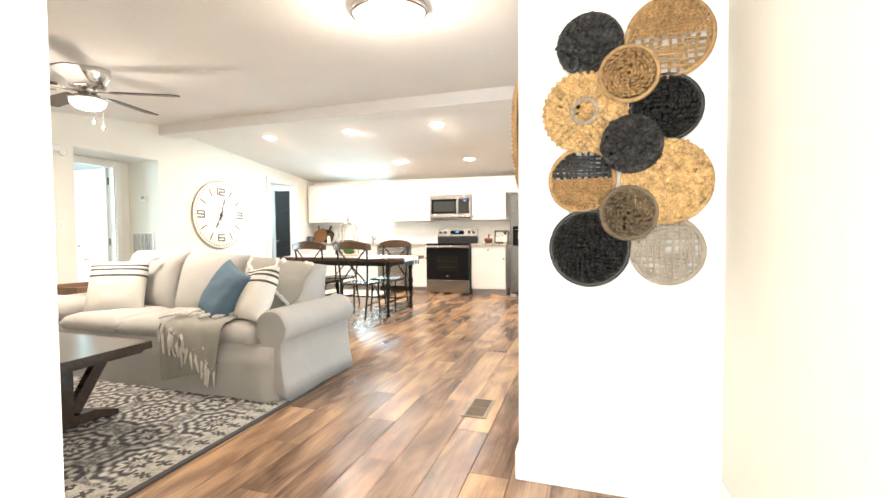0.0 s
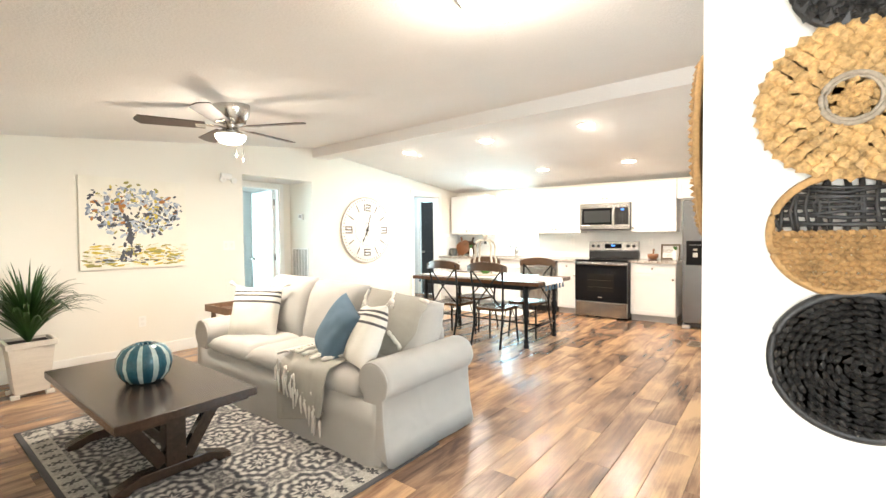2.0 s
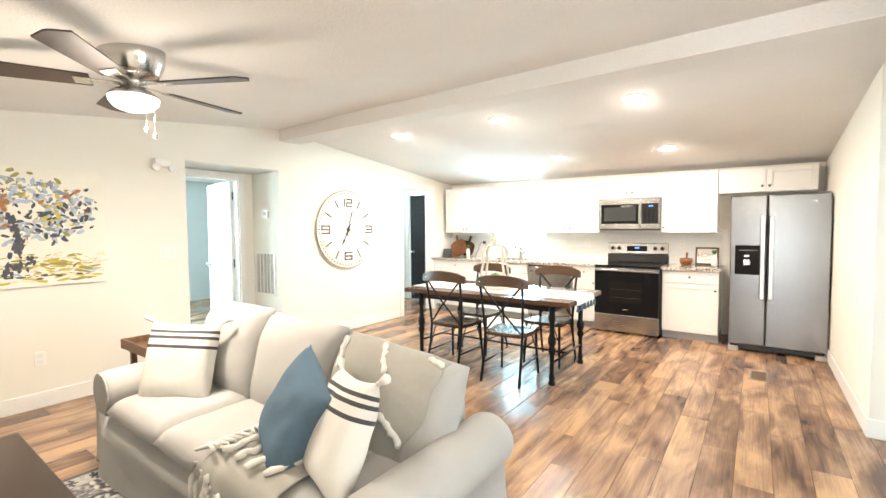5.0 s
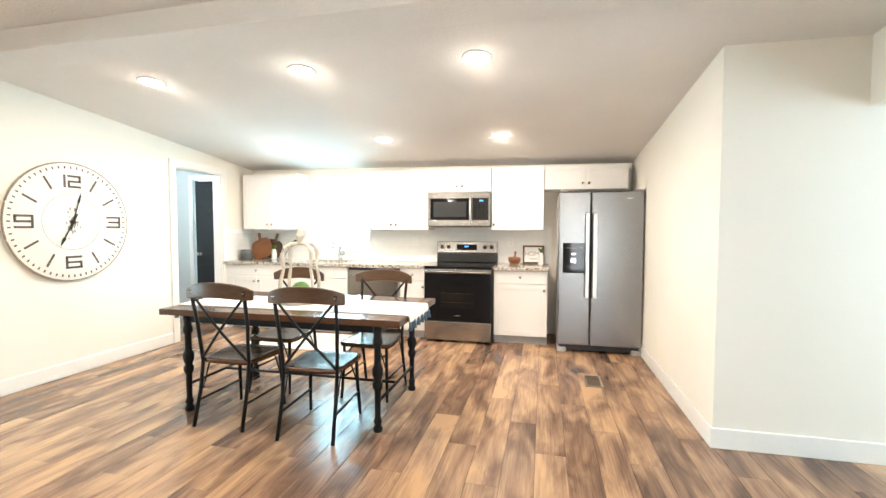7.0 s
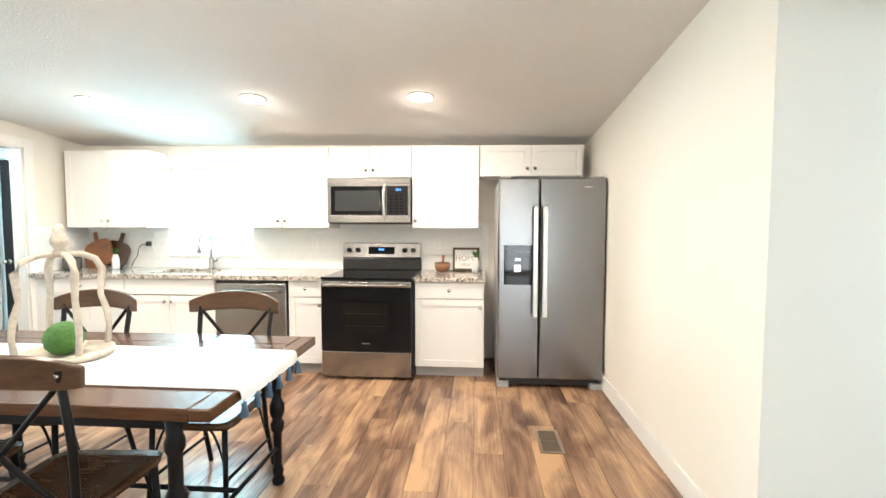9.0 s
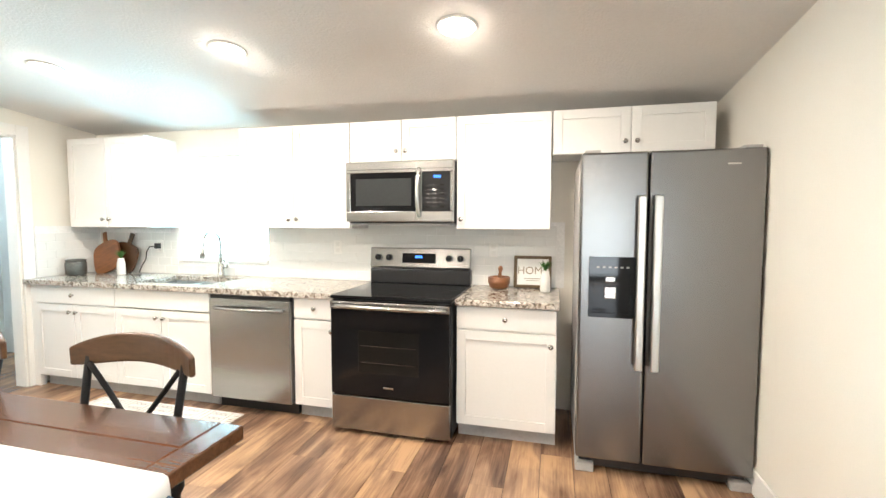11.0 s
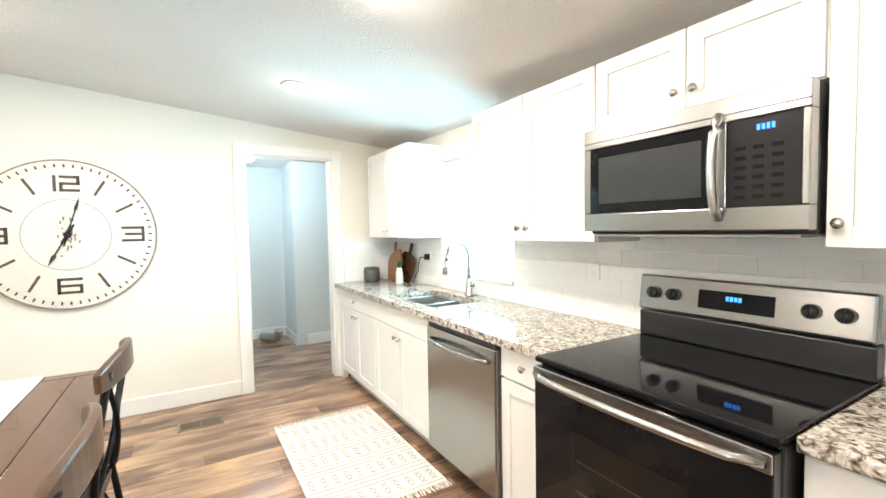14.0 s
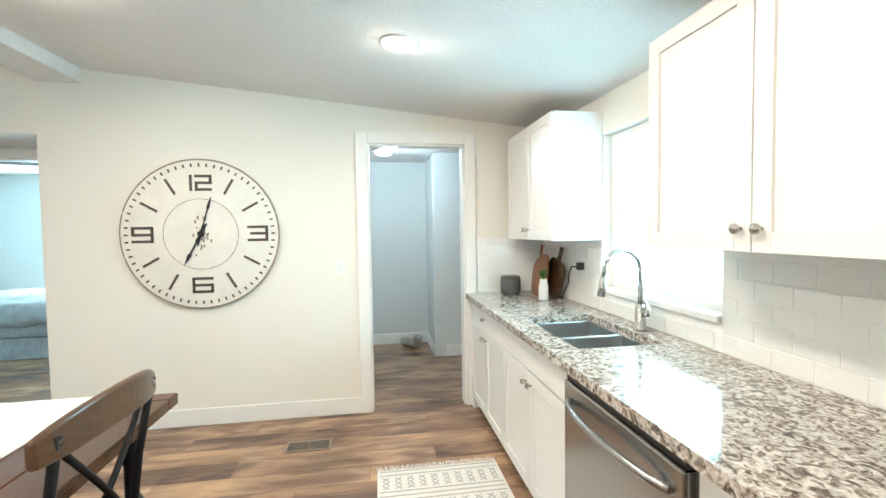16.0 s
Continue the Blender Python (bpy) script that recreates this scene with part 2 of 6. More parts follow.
M_TRAY = material("brown_tray_wood", (0.17, 0.095, 0.052), 0.5, vary=0.35, scale=4, grain=14, stretch=(1, 9, 1))
M_STONEJAR = material("grey_glazed_stoneware", (0.10, 0.105, 0.10), 0.22, vary=0.2, scale=20, bump=0.05)
M_COFFEE = material("coffee_table_wood", (0.038, 0.024, 0.017), 0.22, vary=0.3, scale=3, grain=12, bump=0.08, stretch=(1, 14, 14))
M_IRON = material("black_iron", (0.006, 0.005, 0.005), 0.5, 0.0, vary=0.25, bump=0.1, spec=0.2)
M_LINEN = material("linen_slipcover", (0.42, 0.415, 0.40), 0.95, vary=0.07, scale=5, grain=420, bump=0.35)
M_CREAM = material("cream_cotton", (0.74, 0.725, 0.68), 0.95, vary=0.06, grain=300, bump=0.5)
M_THROW = material("beige_throw", (0.36, 0.35, 0.315), 0.97, vary=0.12, grain=260, bump=0.6)
M_STRIPE = material("charcoal_stripe", (0.07, 0.07, 0.075), 0.95, vary=0.2, grain=300, bump=0.5)
M_BLUEFAB = material("blue_chambray", (0.085, 0.15, 0.215), 0.9, vary=0.14, scale=8, grain=300, bump=0.4)
for cloth, size, depth in ((M_LINEN, 4.0, 0.012), (M_CREAM, 8.0, 0.007), (M_THROW, 6.0, 0.012), (M_BLUEFAB, 6.0, 0.012)):
    add_folds(cloth, size, depth)
M_RUNNER = material("white_table_runner", (0.80, 0.79, 0.77), 0.95, vary=0.04, grain=260, bump=0.4)
M_BLADE = material("dark_fan_blade", (0.045, 0.028, 0.022), 0.4, vary=0.3, scale=3, grain=12, stretch=(1, 12, 1))
M_LAMPGLASS = material("lit_frosted_glass", (0.9, 0.88, 0.84), 0.4, emit=(1.0, 0.90, 0.76, 9.0))
M_CANLIGHT = material("lit_downlight_lens", (0.9, 0.9, 0.88), 0.4, emit=(1.0, 0.88, 0.72, 30.0))
M_LEAF = material("palm_leaf", (0.024, 0.070, 0.014), 0.45, vary=0.5, scale=5, bump=0.05)
M_BOX = material("boxwood_green", (0.06, 0.17, 0.03), 0.7, vary=0.5, grain=80, bump=0.6)
M_POT = material("whitewashed_pot", (0.62, 0.58, 0.52), 0.7, vary=0.12, scale=6, grain=40, bump=0.2, stretch=(1, 1, 8))
M_SOIL = material("soil", (0.03, 0.02, 0.013), 0.95, vary=0.4, bump=0.8)
M_CLOCK = material("clock_face", (0.78, 0.75, 0.68), 0.7, vary=0.07, scale=9, grain=60, bump=0.15)
M_CLOCKRIM = material("clock_rim", (0.30, 0.24, 0.18), 0.6, vary=0.25)
M_NUM = material("clock_numeral", (0.10, 0.075, 0.06), 0.6, vary=0.4, grain=40)
M_TAN = material("seagrass_tan", (0.34, 0.20, 0.080), 0.8, vary=0.4, scale=25, grain=120, bump=0.5)
# High vary on these two weaves puts the leaves' gloss contrast into the colour.
M_TANL = material("hyacinth_light", (0.46, 0.29, 0.12), 0.7, vary=0.6, scale=25, grain=120, bump=0.5)
M_DARKW = material("dark_dyed_weave", (0.017, 0.016, 0.015), 0.5, vary=0.9, scale=25, grain=120, bump=0.5)
M_BROWNW = material("brown_weave", (0.13, 0.09, 0.05), 0.8, vary=0.4, scale=25, grain=120, bump=0.5)
M_GREYW = material("grey_weave", (0.30, 0.25, 0.19), 0.8, vary=0.35, scale=25, grain=120, bump=0.5)
M_DOORBLACK = material("black_door_paint", (0.012, 0.013, 0.016), 0.3, vary=0.2, bump=0.03)
M_TEAK = material("warm_turned_wood", (0.22, 0.085, 0.03), 0.4, vary=0.4, scale=4, grain=14, stretch=(1, 1, 9))
M_WHITECER = material("white_ceramic", (0.80, 0.79, 0.76), 0.25, vary=0.03, bump=0.0)
M_TEAL = material("teal_glaze", (0.02, 0.085, 0.12), 0.14, vary=0.35, scale=18, bump=0.05)
M_PALEGLAZE = material("pale_glaze", (0.36, 0.46, 0.46), 0.16, vary=0.2, scale=18, bump=0.05)
M_REG = material("tan_register_metal", (0.24, 0.185, 0.13), 0.45, 0.3)
M_DUCT = material("foil_duct", (0.6, 0.6, 0.6), 0.3, 1.0, vary=0.15, grain=40, bump=0.8)
M_GREYBED = material("grey_quilt", (0.30, 0.32, 0.34), 0.95, vary=0.3, scale=10, grain=60, bump=0.6)
M_BEAD = material("whitewashed_beads", (0.55, 0.49, 0.41), 0.75, vary=0.25, scale=14)
M_JAR = glass_material("smoked_jar_glass", (0.55, 0.56, 0.55), 0.05)
M_PANE = glass_material("window_pane")
M_BLIND = material("white_blind", (0.85, 0.86, 0.86), 0.6, vary=0.02, bump=0.0)
M_CANVAS = material("primed_canvas", (0.80, 0.77, 0.68), 0.85, vary=0.07, scale=7, grain=200, bump=0.3)
M_OUT = material("daylight_backdrop", (0.7, 0.8, 0.8), 0.9, vary=0.15, scale=0.8, emit=(0.62, 0.92, 1.0, 3.6))
M_GROUND = material("lawn_ground", (0.07, 0.09, 0.04), 0.95, vary=0.4, scale=1.0)

# ---- mesh tools ----


def finish(name, bm, mat, parent=None, smooth=False, bevel=0.0, segs=2):
    me = bpy.data.meshes.new(name)
    bmesh.ops.recalc_face_normals(bm, faces=bm.faces[:])
    bm.to_mesh(me)
    bm.free()
    if smooth:
        me.polygons.foreach_set("use_smooth", [True] * len(me.polygons))
    me.materials.append(mat)
    ob = new(name, me)
    if bevel:
        md = ob.modifiers.new("bevel", "BEVEL")
        md.width, md.segments, md.limit_method, md.angle_limit = bevel, segs, "ANGLE", radians(40)
    if parent:
        ob.parent = parent
    return ob


def add_box(bm, a, b, m=None):
    vs = [bm.verts.new((x, y, z)) for z in (a[2], b[2]) for y in (a[1], b[1]) for x in (a[0], b[0])]
    for f in ((0, 1, 3, 2), (4, 6, 7, 5), (0, 4, 5, 1), (2, 3, 7, 6), (0, 2, 6, 4), (1, 5, 7, 3)):
        bm.faces.new([vs[i] for i in f])
    if m:
        bmesh.ops.transform(bm, matrix=m, verts=vs)
    return vs


def boxes(name, list_of, mat, parent=None, bevel=0.004):
    bm = bmesh.new()
    for a, b in list_of:
        add_box(bm, a, b)
    return finish(name, bm, mat, parent, bevel=bevel)


def box(name, a, b, mat, parent=None, bevel=0.004):
    return boxes(name, [(a, b)], mat, parent, bevel)


def add_lathe(bm, profile, segs=24, centre=(0, 0, 0), axis="z", m=None):
    """Turned shape from (radius, height) pairs."""
    rings, made = [], []
    for r, h in profile:
        ring = []
        for i in range(segs):
            a = 2 * math.pi * i / segs
            p = (r * math.cos(a), r * math.sin(a), h)
            if axis == "y":
                p = (p[0], p[2], p[1])
            elif axis == "x":
                p = (p[2], p[0], p[1])
            v = bm.verts.new(Vector(p) + Vector(centre))
            ring.append(v)
            made.append(v)
        rings.append(ring)
    for p, q in zip(rings, rings[1:]):
        for i in range(segs):
            bm.faces.new((p[i], p[(i + 1) % segs], q[(i + 1) % segs], q[i]))
    for ring, flag in ((rings[0], True), (rings[-1], False)):
        if profile[0 if flag else -1][0] > 1e-5:
            bm.faces.new(ring[::-1] if flag else ring)
    if m:
        bmesh.ops.transform(bm, matrix=m, verts=made)
    return made


def lathe(name, profile, mat, parent=None, segs=24, centre=(0, 0, 0), axis="z", smooth=True):
    bm = bmesh.new()
    add_lathe(bm, profile, segs, centre, axis)
    return finish(name, bm, mat, parent, smooth)


def add_tube(bm, pts, r, segs=8, closed=False):
    pts = [Vector(p) for p in pts]
    n = len(pts)
    rings = []
    up = Vector((0, 0, 1))
    for i, p in enumerate(pts):
        if closed:
            d = pts[(i + 1) % n] - pts[i - 1]
        else:
            d = pts[min(i + 1, n - 1)] - pts[max(i - 1, 0)]
        d.normalize()
        ref = up if abs(d.dot(up)) < 0.95 else Vector((0, 1, 0))
        u = d.cross(ref).normalized()
        w = u.cross(d)
        rad = r[i] if isinstance(r, (list, tuple)) else r
        rings.append([bm.verts.new(p + rad * (math.cos(2 * math.pi * k / segs) * u + math.sin(2 * math.pi * k / segs) * w)) for k in range(segs)])
    pairs = list(zip(rings, rings[1:])) + ([(rings[-1], rings[0])] if closed else [])
    for a, b in pairs:
        for k in range(segs):
            bm.faces.new((a[k], a[(k + 1) % segs], b[(k + 1) % segs], b[k]))
    if not closed:
        bm.faces.new(rings[0][::-1])
        bm.faces.new(rings[-1])


def tubes(name, paths, r, mat, parent=None, segs=8, closed=False):
    bm = bmesh.new()
    for pts in paths:
        add_tube(bm, pts, r, segs, closed)
    return finish(name, bm, mat, parent, True)


def arc(f, n=12):
    return [f(i / n) for i in range(n + 1)]


def cushion_bm(w, d, h, puff=0.5, n=14, pinch=0.0):
    """A soft closed pad of w x d x h round its own centre; thin at the seam, full in the middle."""
    bm = bmesh.new()
    grid = {}
    for s in (1, -1):
        for i in range(n + 1):
            for j in range(n + 1):
                u, v = 2 * i / n - 1, 2 * j / n - 1
                e = (1 - abs(u) ** 3) * (1 - abs(v) ** 3)
                full = max(e, 0) ** puff
                k = 1 - pinch * (1 - u * u) * abs(v) ** 4
                k2 = 1 - pinch * (1 - v * v) * abs(u) ** 4
                if (i in (0, n) or j in (0, n)) and s == -1:
                    grid[s, i, j] = grid[1, i, j]
                    continue
                wob = 0.012 * noise.noise(Vector((u * 2 + w * 9, v * 2, s * 3)))
                grid[s, i, j] = bm.verts.new((u * w / 2 * k2, v * d / 2 * k, s * h / 2 * full + wob * full))
        for i in range(n):
            for j in range(n):
                q = [grid[s, i, j], grid[s, i + 1, j], grid[s, i + 1, j + 1], grid[s, i, j + 1]]
                bm.faces.new(q if s == 1 else q[::-1])
    return bm


def thing(name, m, label, category, group="", kind=""):
    return_ob = new(name)
    return_ob.matrix_basis = m
    return_ob.empty_display_size = 0.1
    return tagged(return_ob, label, category, group, kind)


def setting(ob, label="", category=""):
    return tagged(ob, label, category, kind="structure")


# ---- structure ----
X0, Y1 = -5.58, 8.23
T = 0.12
setting(box("ground", (-60, -60, -0.60), (60, 60, -0.45), M_GROUND, bevel=0), "grassy ground outside the house", "ground")
floor = setting(box("floor", (-10.3, -1.4, -0.12), (2.7, 8.35, -0.008), M_SUBFLOOR, bevel=0), "brown wood-look vinyl plank floor", "floor")


def wall(name, parts, mat=M_WALL, label="warm white painted wall"):
    bm = bmesh.new()
    for a, b in parts:
        add_box(bm, a, b)
    return setting(finish(name, bm, mat), label, "wall")


H = 2.95
wall("wall_west", [((X0 - T, 1.13, 0), (X0, 3.49, H)), ((X0 - T, 3.49, 2.14), (X0, 4.55, H)), ((X0 - T, 4.55, 0), (X0, 6.80, H)),
                   ((X0 - T, 6.80, 2.11), (X0, 7.56, H)), ((X0 - T, 7.56, 0), (X0, Y1, H))])
wall("wall_north", [((X0 - T, Y1, 0), (-4.63, Y1 + T, H)), ((-4.63, Y1, 0), (-3.69, Y1 + T, 1.06)), ((-4.63, Y1, 1.99), (-3.69, Y1 + T, H)),
                    ((-3.69, Y1, 0), (-0.13, Y1 + T, H))])
wall("wall_east", [((-0.25, 5.43, 0), (-0.13, Y1, H)), ((-0.13, 5.43, 0), (2.6, 5.55, H)), ((0.50, 2.5, 2.07), (0.62, 5.43, H))])
wall("wall_entry", [((-0.20, 1.87, 0), (0.70, 2.5, H)), ((0.58, -1.4, 0), (0.70, 1.87, H)), ((-0.74, -1.4, 0), (-0.62, 0.37, H)), ((-0.62, -1.4, 2.05), (0.58, -1.28, H))])
wall("wall_south", [((-4.0, 0.25, 0), (-0.74, 0.37, H))])
bm = bmesh.new()
ang = math.atan2(0.37 - 1.13, -4.0 + 5.58)
add_box(bm, (-0.1, -T, 0), (1.78, 0, H), pose(X0, 1.13, 0, 0, 0, math.degrees(ang)))
setting(finish("wall_southwest", bm, M_WALL), "warm white painted angled wall", "wall")
# alcove round the bedroom door
wall("wall_alcove", [((-6.28, 3.37, 0), (X0 - T, 3.49, 2.3)), ((-6.28, 4.55, 0), (X0 - T, 4.67, 2.3)), ((-6.28, 4.36, 0), (-6.16, 4.55, 2.3)), ((-6.28, 3.49, 2.08), (-6.16, 4.36, 2.3))])
setting(box("ceiling_alcove", (-6.28, 3.37, 2.14), (X0 - T, 4.67, 2.26), M_CEIL, bevel=0), "painted alcove ceiling", "ceiling")
wall("wall_bedroom", [((-10.3, 0.6, 0), (-10.18, 1.9, 2.5)), ((-10.3, 1.9, 0), (-10.18, 3.4, 0.75)), ((-10.3, 1.9, 2.05), (-10.18, 3.4, 2.5)), ((-10.3, 3.4, 0), (-10.18, 6.2, 2.5)),
                      ((-10.18, 0.6, 0), (-6.0, 0.72, 2.5)), ((-10.18, 6.08, 0), (-5.7, 6.2, 2.5)), ((-6.28, 0.72, 0), (-6.16, 3.37, 2.5)), ((-6.28, 4.67, 0), (-6.16, 6.08, 2.5)), ((-6.28, 2.3, 2.3), (-6.16, 4.67, 2.5))], M_HALLWALL, "cool white bedroom wall")
setting(box("ceiling_bedroom", (-10.3, 0.6, 2.42), (-6.16, 6.2, 2.54), M_CEIL, bevel=0), "white bedroom ceiling", "ceiling")
# back hall behind the kitchen doorway
wall("wall_hall", [((-7.76, 6.2, 0), (-7.64, 7.49, 2.4)), ((-7.76, 7.49, 0), (-6.97, 7.61, 2.4)), ((-7.09, 7.61, 0), (-6.97, Y1, 2.4)), ((-7.09, Y1, 0), (-6.66, Y1 + T, 2.4)), ((-6.66, Y1, 2.12), (-5.8, Y1 + T, 2.4)), ((-5.8, Y1, 0), (X0 - T, Y1 + T, 2.4))], M_HALLWALL, "cool grey painted hall wall")
setting(box("ceiling_hall", (-7.76, 6.2, 2.28), (X0 - T, Y1 + T, 2.4), M_CEIL, bevel=0), "white hall ceiling", "ceiling")
# east room
wall("wall_east_room", [((2.6, -1.4, 0), (2.72, 3.1, H)), ((2.6, 3.1, 0), (2.72, 4.7, 0.75)), ((2.6, 3.1, 2.05), (2.72, 4.7, H)), ((2.6, 4.7, 0), (2.72, 5.55, H)), ((0.70, 2.38, 0), (2.6, 2.5, H))], M_HALLWALL, "pale painted wall")
setting(box("ceiling_east", (0.62, 2.50, 2.36), (2.60, 5.43, 2.48), M_CEIL, bevel=0), "white ceiling", "ceiling")


def slab(name, pts, height, x0, x1, label):
    bm = bmesh.new()
    vs = []
    for y in pts:
        vs.append([bm.verts.new((x, y, height(y, x) + dz)) for x in (x0, x1) for dz in (0, 0.12)])
    for a, b in zip(vs, vs[1:]):
        bm.faces.new((a[0], a[2], b[2], b[0]))
        bm.faces.new((a[1], b[1], b[3], a[3]))
        bm.faces.new((a[0], b[0], b[1], a[1]))
        bm.faces.new((a[2], a[3], b[3], b[2]))
    bm.faces.new(vs[0])
    bm.faces.new(vs[-1])
    return setting(finish(name, bm, M_CEIL), label, "ceiling")


slab("ceiling_north", [4.71, Y1 + T], north_ceiling, X0 - T, -0.13, "sloped white textured ceiling over the kitchen")
slab("ceiling_south", [-1.4, 0.37, 4.71], south_ceiling, X0 - T, 0.72, "sloped white textured living room ceiling")
slab("ceiling_nook", [4.71, 5.55], north_ceiling, -0.13, 0.72, "sloped white textured ceiling")
bm = bmesh.new()
add_box(bm, (X0, 4.57, 2.493), (0.50, 4.85, 2.70))
setting(finish("ceiling_beam", bm, M_CEIL, bevel=0.006), "white boxed ridge beam across the ceiling", "beam")

# baseboards and casings
BH = 0.13


def baseboard(name, runs):
    bm = bmesh.new()
    for a, b in runs:
        add_box(bm, (*a, 0.0), (*b, BH))
        dx, dy = abs(b[0] - a[0]), abs(b[1] - a[1])
    return setting(finish(name, bm, M_TRIM, bevel=0.006), "white painted baseboard", "baseboard")


baseboard("baseboard", [((X0, 1.14), (X0 + 0.015, 3.49)), ((X0, 4.55), (X0 + 0.015, 6.71)), ((-0.265, 5.43), (-0.25, Y1)), ((-0.265, 5.415), (2.6, 5.43)),
                        ((-0.215, 1.855), (0.58, 1.87)), ((-0.215, 1.87), (-0.20, 2.5)), ((0.565, -1.2), (0.58, 1.855)), ((-0.62, -1.2), (-0.605, 0.37)), ((-4.0, 0.37), (-0.62, 0.385)),
                        ((-6.97, 7.61), (-6.955, Y1)), ((-7.64, 6.2), (-7.625, 7.49)), ((-7.625, 7.475), (-6.955, 7.49)), ((-6.16, 4.36), (-6.145, 4.55))])
bm = bmesh.new()
add_box(bm, (0.0, 0, 0), (1.75, 0.015, BH), pose(X0, 1.13, 0, 0, 0, math.degrees(ang)))
setting(finish("baseboard", bm, M_TRIM), "white painted baseboard", "baseboard")


def casing(name, x, y0, y1, z, w=0.09, side=1, thick=0.022):
    a, b = (x, x + thick * side) if side > 0 else (x + thick * side, x)
    return setting(boxes(name, [((a, y0 - w, 0), (b, y0, z + w)), ((a, y1, 0), (b, y1 + w, z + w)), ((a, y0, z), (b, y1, z + w))], M_TRIM, bevel=0.005), "white painted door casing", "door casing")


casing("door_casing_hall", X0, 6.80, 7.56, 2.10)
setting(boxes("door_jamb_hall", [((X0 - T, 6.80, 0), (X0, 6.815, 2.10)), ((X0 - T, 7.545, 0), (X0, 7.56, 2.10)), ((X0 - T, 6.815, 2.085), (X0, 7.545, 2.11))], M_TRIM, bevel=0.002), "white painted door jamb", "door jamb")
casing("door_casing_bedroom", -6.16, 3.53, 4.36, 2.06, 0.07)
setting(boxes("door_jamb_bedroom", [((-6.28, 3.50, 0), (-6.16, 3.53, 2.06)), ((-6.28, 4.345, 0), (-6.16, 4.36, 2.06)), ((-6.28, 3.53, 2.045), (-6.16, 4.345, 2.08))], M_TRIM, bevel=0.002), "white painted door jamb", "door jamb")
setting(boxes("door_frame_back", [((-6.72, Y1 - 0.022, 0), (-6.64, Y1, 2.19)), ((-5.82, Y1 - 0.022, 0), (-5.74, Y1, 2.19)), ((-6.64, Y1 - 0.022, 2.11), (-5.82, Y1, 2.19))], M_TRIM, bevel=0.004), "white back door frame", "door frame")


def panel_door(name, w, h, m, mat, label, panels, knob_mat):
    d = thing(name, m, label, "door")
    t = 0.036
    parts = [((0, -t / 2, 0), (w, t / 2, h))]
    body = boxes("door_leaf", parts, mat, d, 0.003)
    bm = bmesh.new()
    for s in (1, -1):
        for px0, pz0, px1, pz1 in panels:
            y = s * (t / 2 + 0.004)
            add_box(bm, (px0 * w, min(y, s * t / 2 * 0.9), pz0 * h), (px1 * w, max(y, s * t / 2 * 0.9), pz1 * h))
    finish("door_panel", bm, mat, d, bevel=0.012)
    for s in (1, -1):
        lathe("door_knob", [(0.030, 0), (0.030, 0.006), (0.012, 0.010), (0.012, 0.035), (0.026, 0.045), (0.028, 0.058), (0.018, 0.068), (0, 0.07)] if s > 0 else
              [(0.030, 0), (0.030, -0.006), (0.012, -0.010), (0.012, -0.035), (0.026, -0.045), (0.028, -0.058), (0.018, -0.068), (0, -0.07)], knob_mat, d, 16, (w - 0.07, s * t / 2, 0.95), "y")
    for z in (0.2, 1.0, 1.85):
        lathe("hinge", [(0.009, -0.05), (0.009, 0.05)], M_BLACK if mat == M_CAB else M_NICKEL, d, 8, (-0.004, -t / 2, z))
    return d


SIX = [(x0, z0, x0 + 0.33, z1) for x0 in (0.12, 0.55) for z0, z1 in ((0.09, 0.38), (0.46, 0.78), (0.83, 0.94))]
panel_door("bedroom_door", 0.80, 2.03, pose(-6.27, 4.325, 0.01, 0, 0, 172), M_CAB, "open white six-panel bedroom door", SIX, M_NICKEL)
panel_door("back_door", 0.80, 2.09, pose(-5.83, Y1 + 0.04, 0.01, 0, 0, 180), M_DOORBLACK, "black painted panelled back door, closed", SIX, M_NICKEL)


def window_unit(name, w, h, m, label):
    """Window seen from +y looking along -y of its own frame."""
    d = thing(name, m, label, "window", kind="structure")
    boxes("window_frame", [((0, 0, 0), (0.045, 0.06, h)), ((w - 0.045, 0, 0), (w, 0.06, h)), ((0.045, 0, 0), (w - 0.045, 0.06, 0.045)), ((0.045, 0, h - 0.045), (w - 0.045, 0.06, h)), ((0.045, 0.008, h * 0.5 - 0.02), (w - 0.045, 0.055, h * 0.5 + 0.02))], M_TRIM, d)
    for z0, z1 in ((0.045, h * 0.5 - 0.02), (h * 0.5 + 0.02, h - 0.045)):
        g = box("pane", (0.045, 0.028, z0), (w - 0.045, 0.033, z1), M_PANE, d, 0)
        g.visible_shadow = False
    return d


kitchen_window = window_unit("window_1", 0.94, 0.93, pose(-4.63, Y1 + 0.05, 1.06), "white kitchen window over the sink")
window_unit("window_2", 1.5, 1.3, pose(-10.24, 1.9, 0.75, 0, 0, 90), "bright bedroom window")
window_unit("window_3", 1.6, 1.3, pose(2.66, 4.7, 0.75, 0, 0, -90), "bright side window")
setting(box("window_sill", (-4.628, Y1 - 0.03, 1.036), (-3.692, Y1 + 0.049, 1.067), M_TRIM), "white window sill", "window sill")
setting(box("backdrop", (-14.0, 10.5, -0.45), (4.0, 10.6, 7.0), M_OUT, bevel=0), "bright washed-out daylight outside the window", "backdrop")
setting(box("backdrop", (-16.1, -6.0, -0.45), (-16.0, 10.0, 7.0), M_OUT, bevel=0), "bright washed-out daylight outside the window", "backdrop")

# ---- kitchen ----
KNOB = [(0.006, 0), (0.006, 0.012), (0.015, 0.018), (0.016, 0.026), (0.010, 0.031), (0, 0.032)]


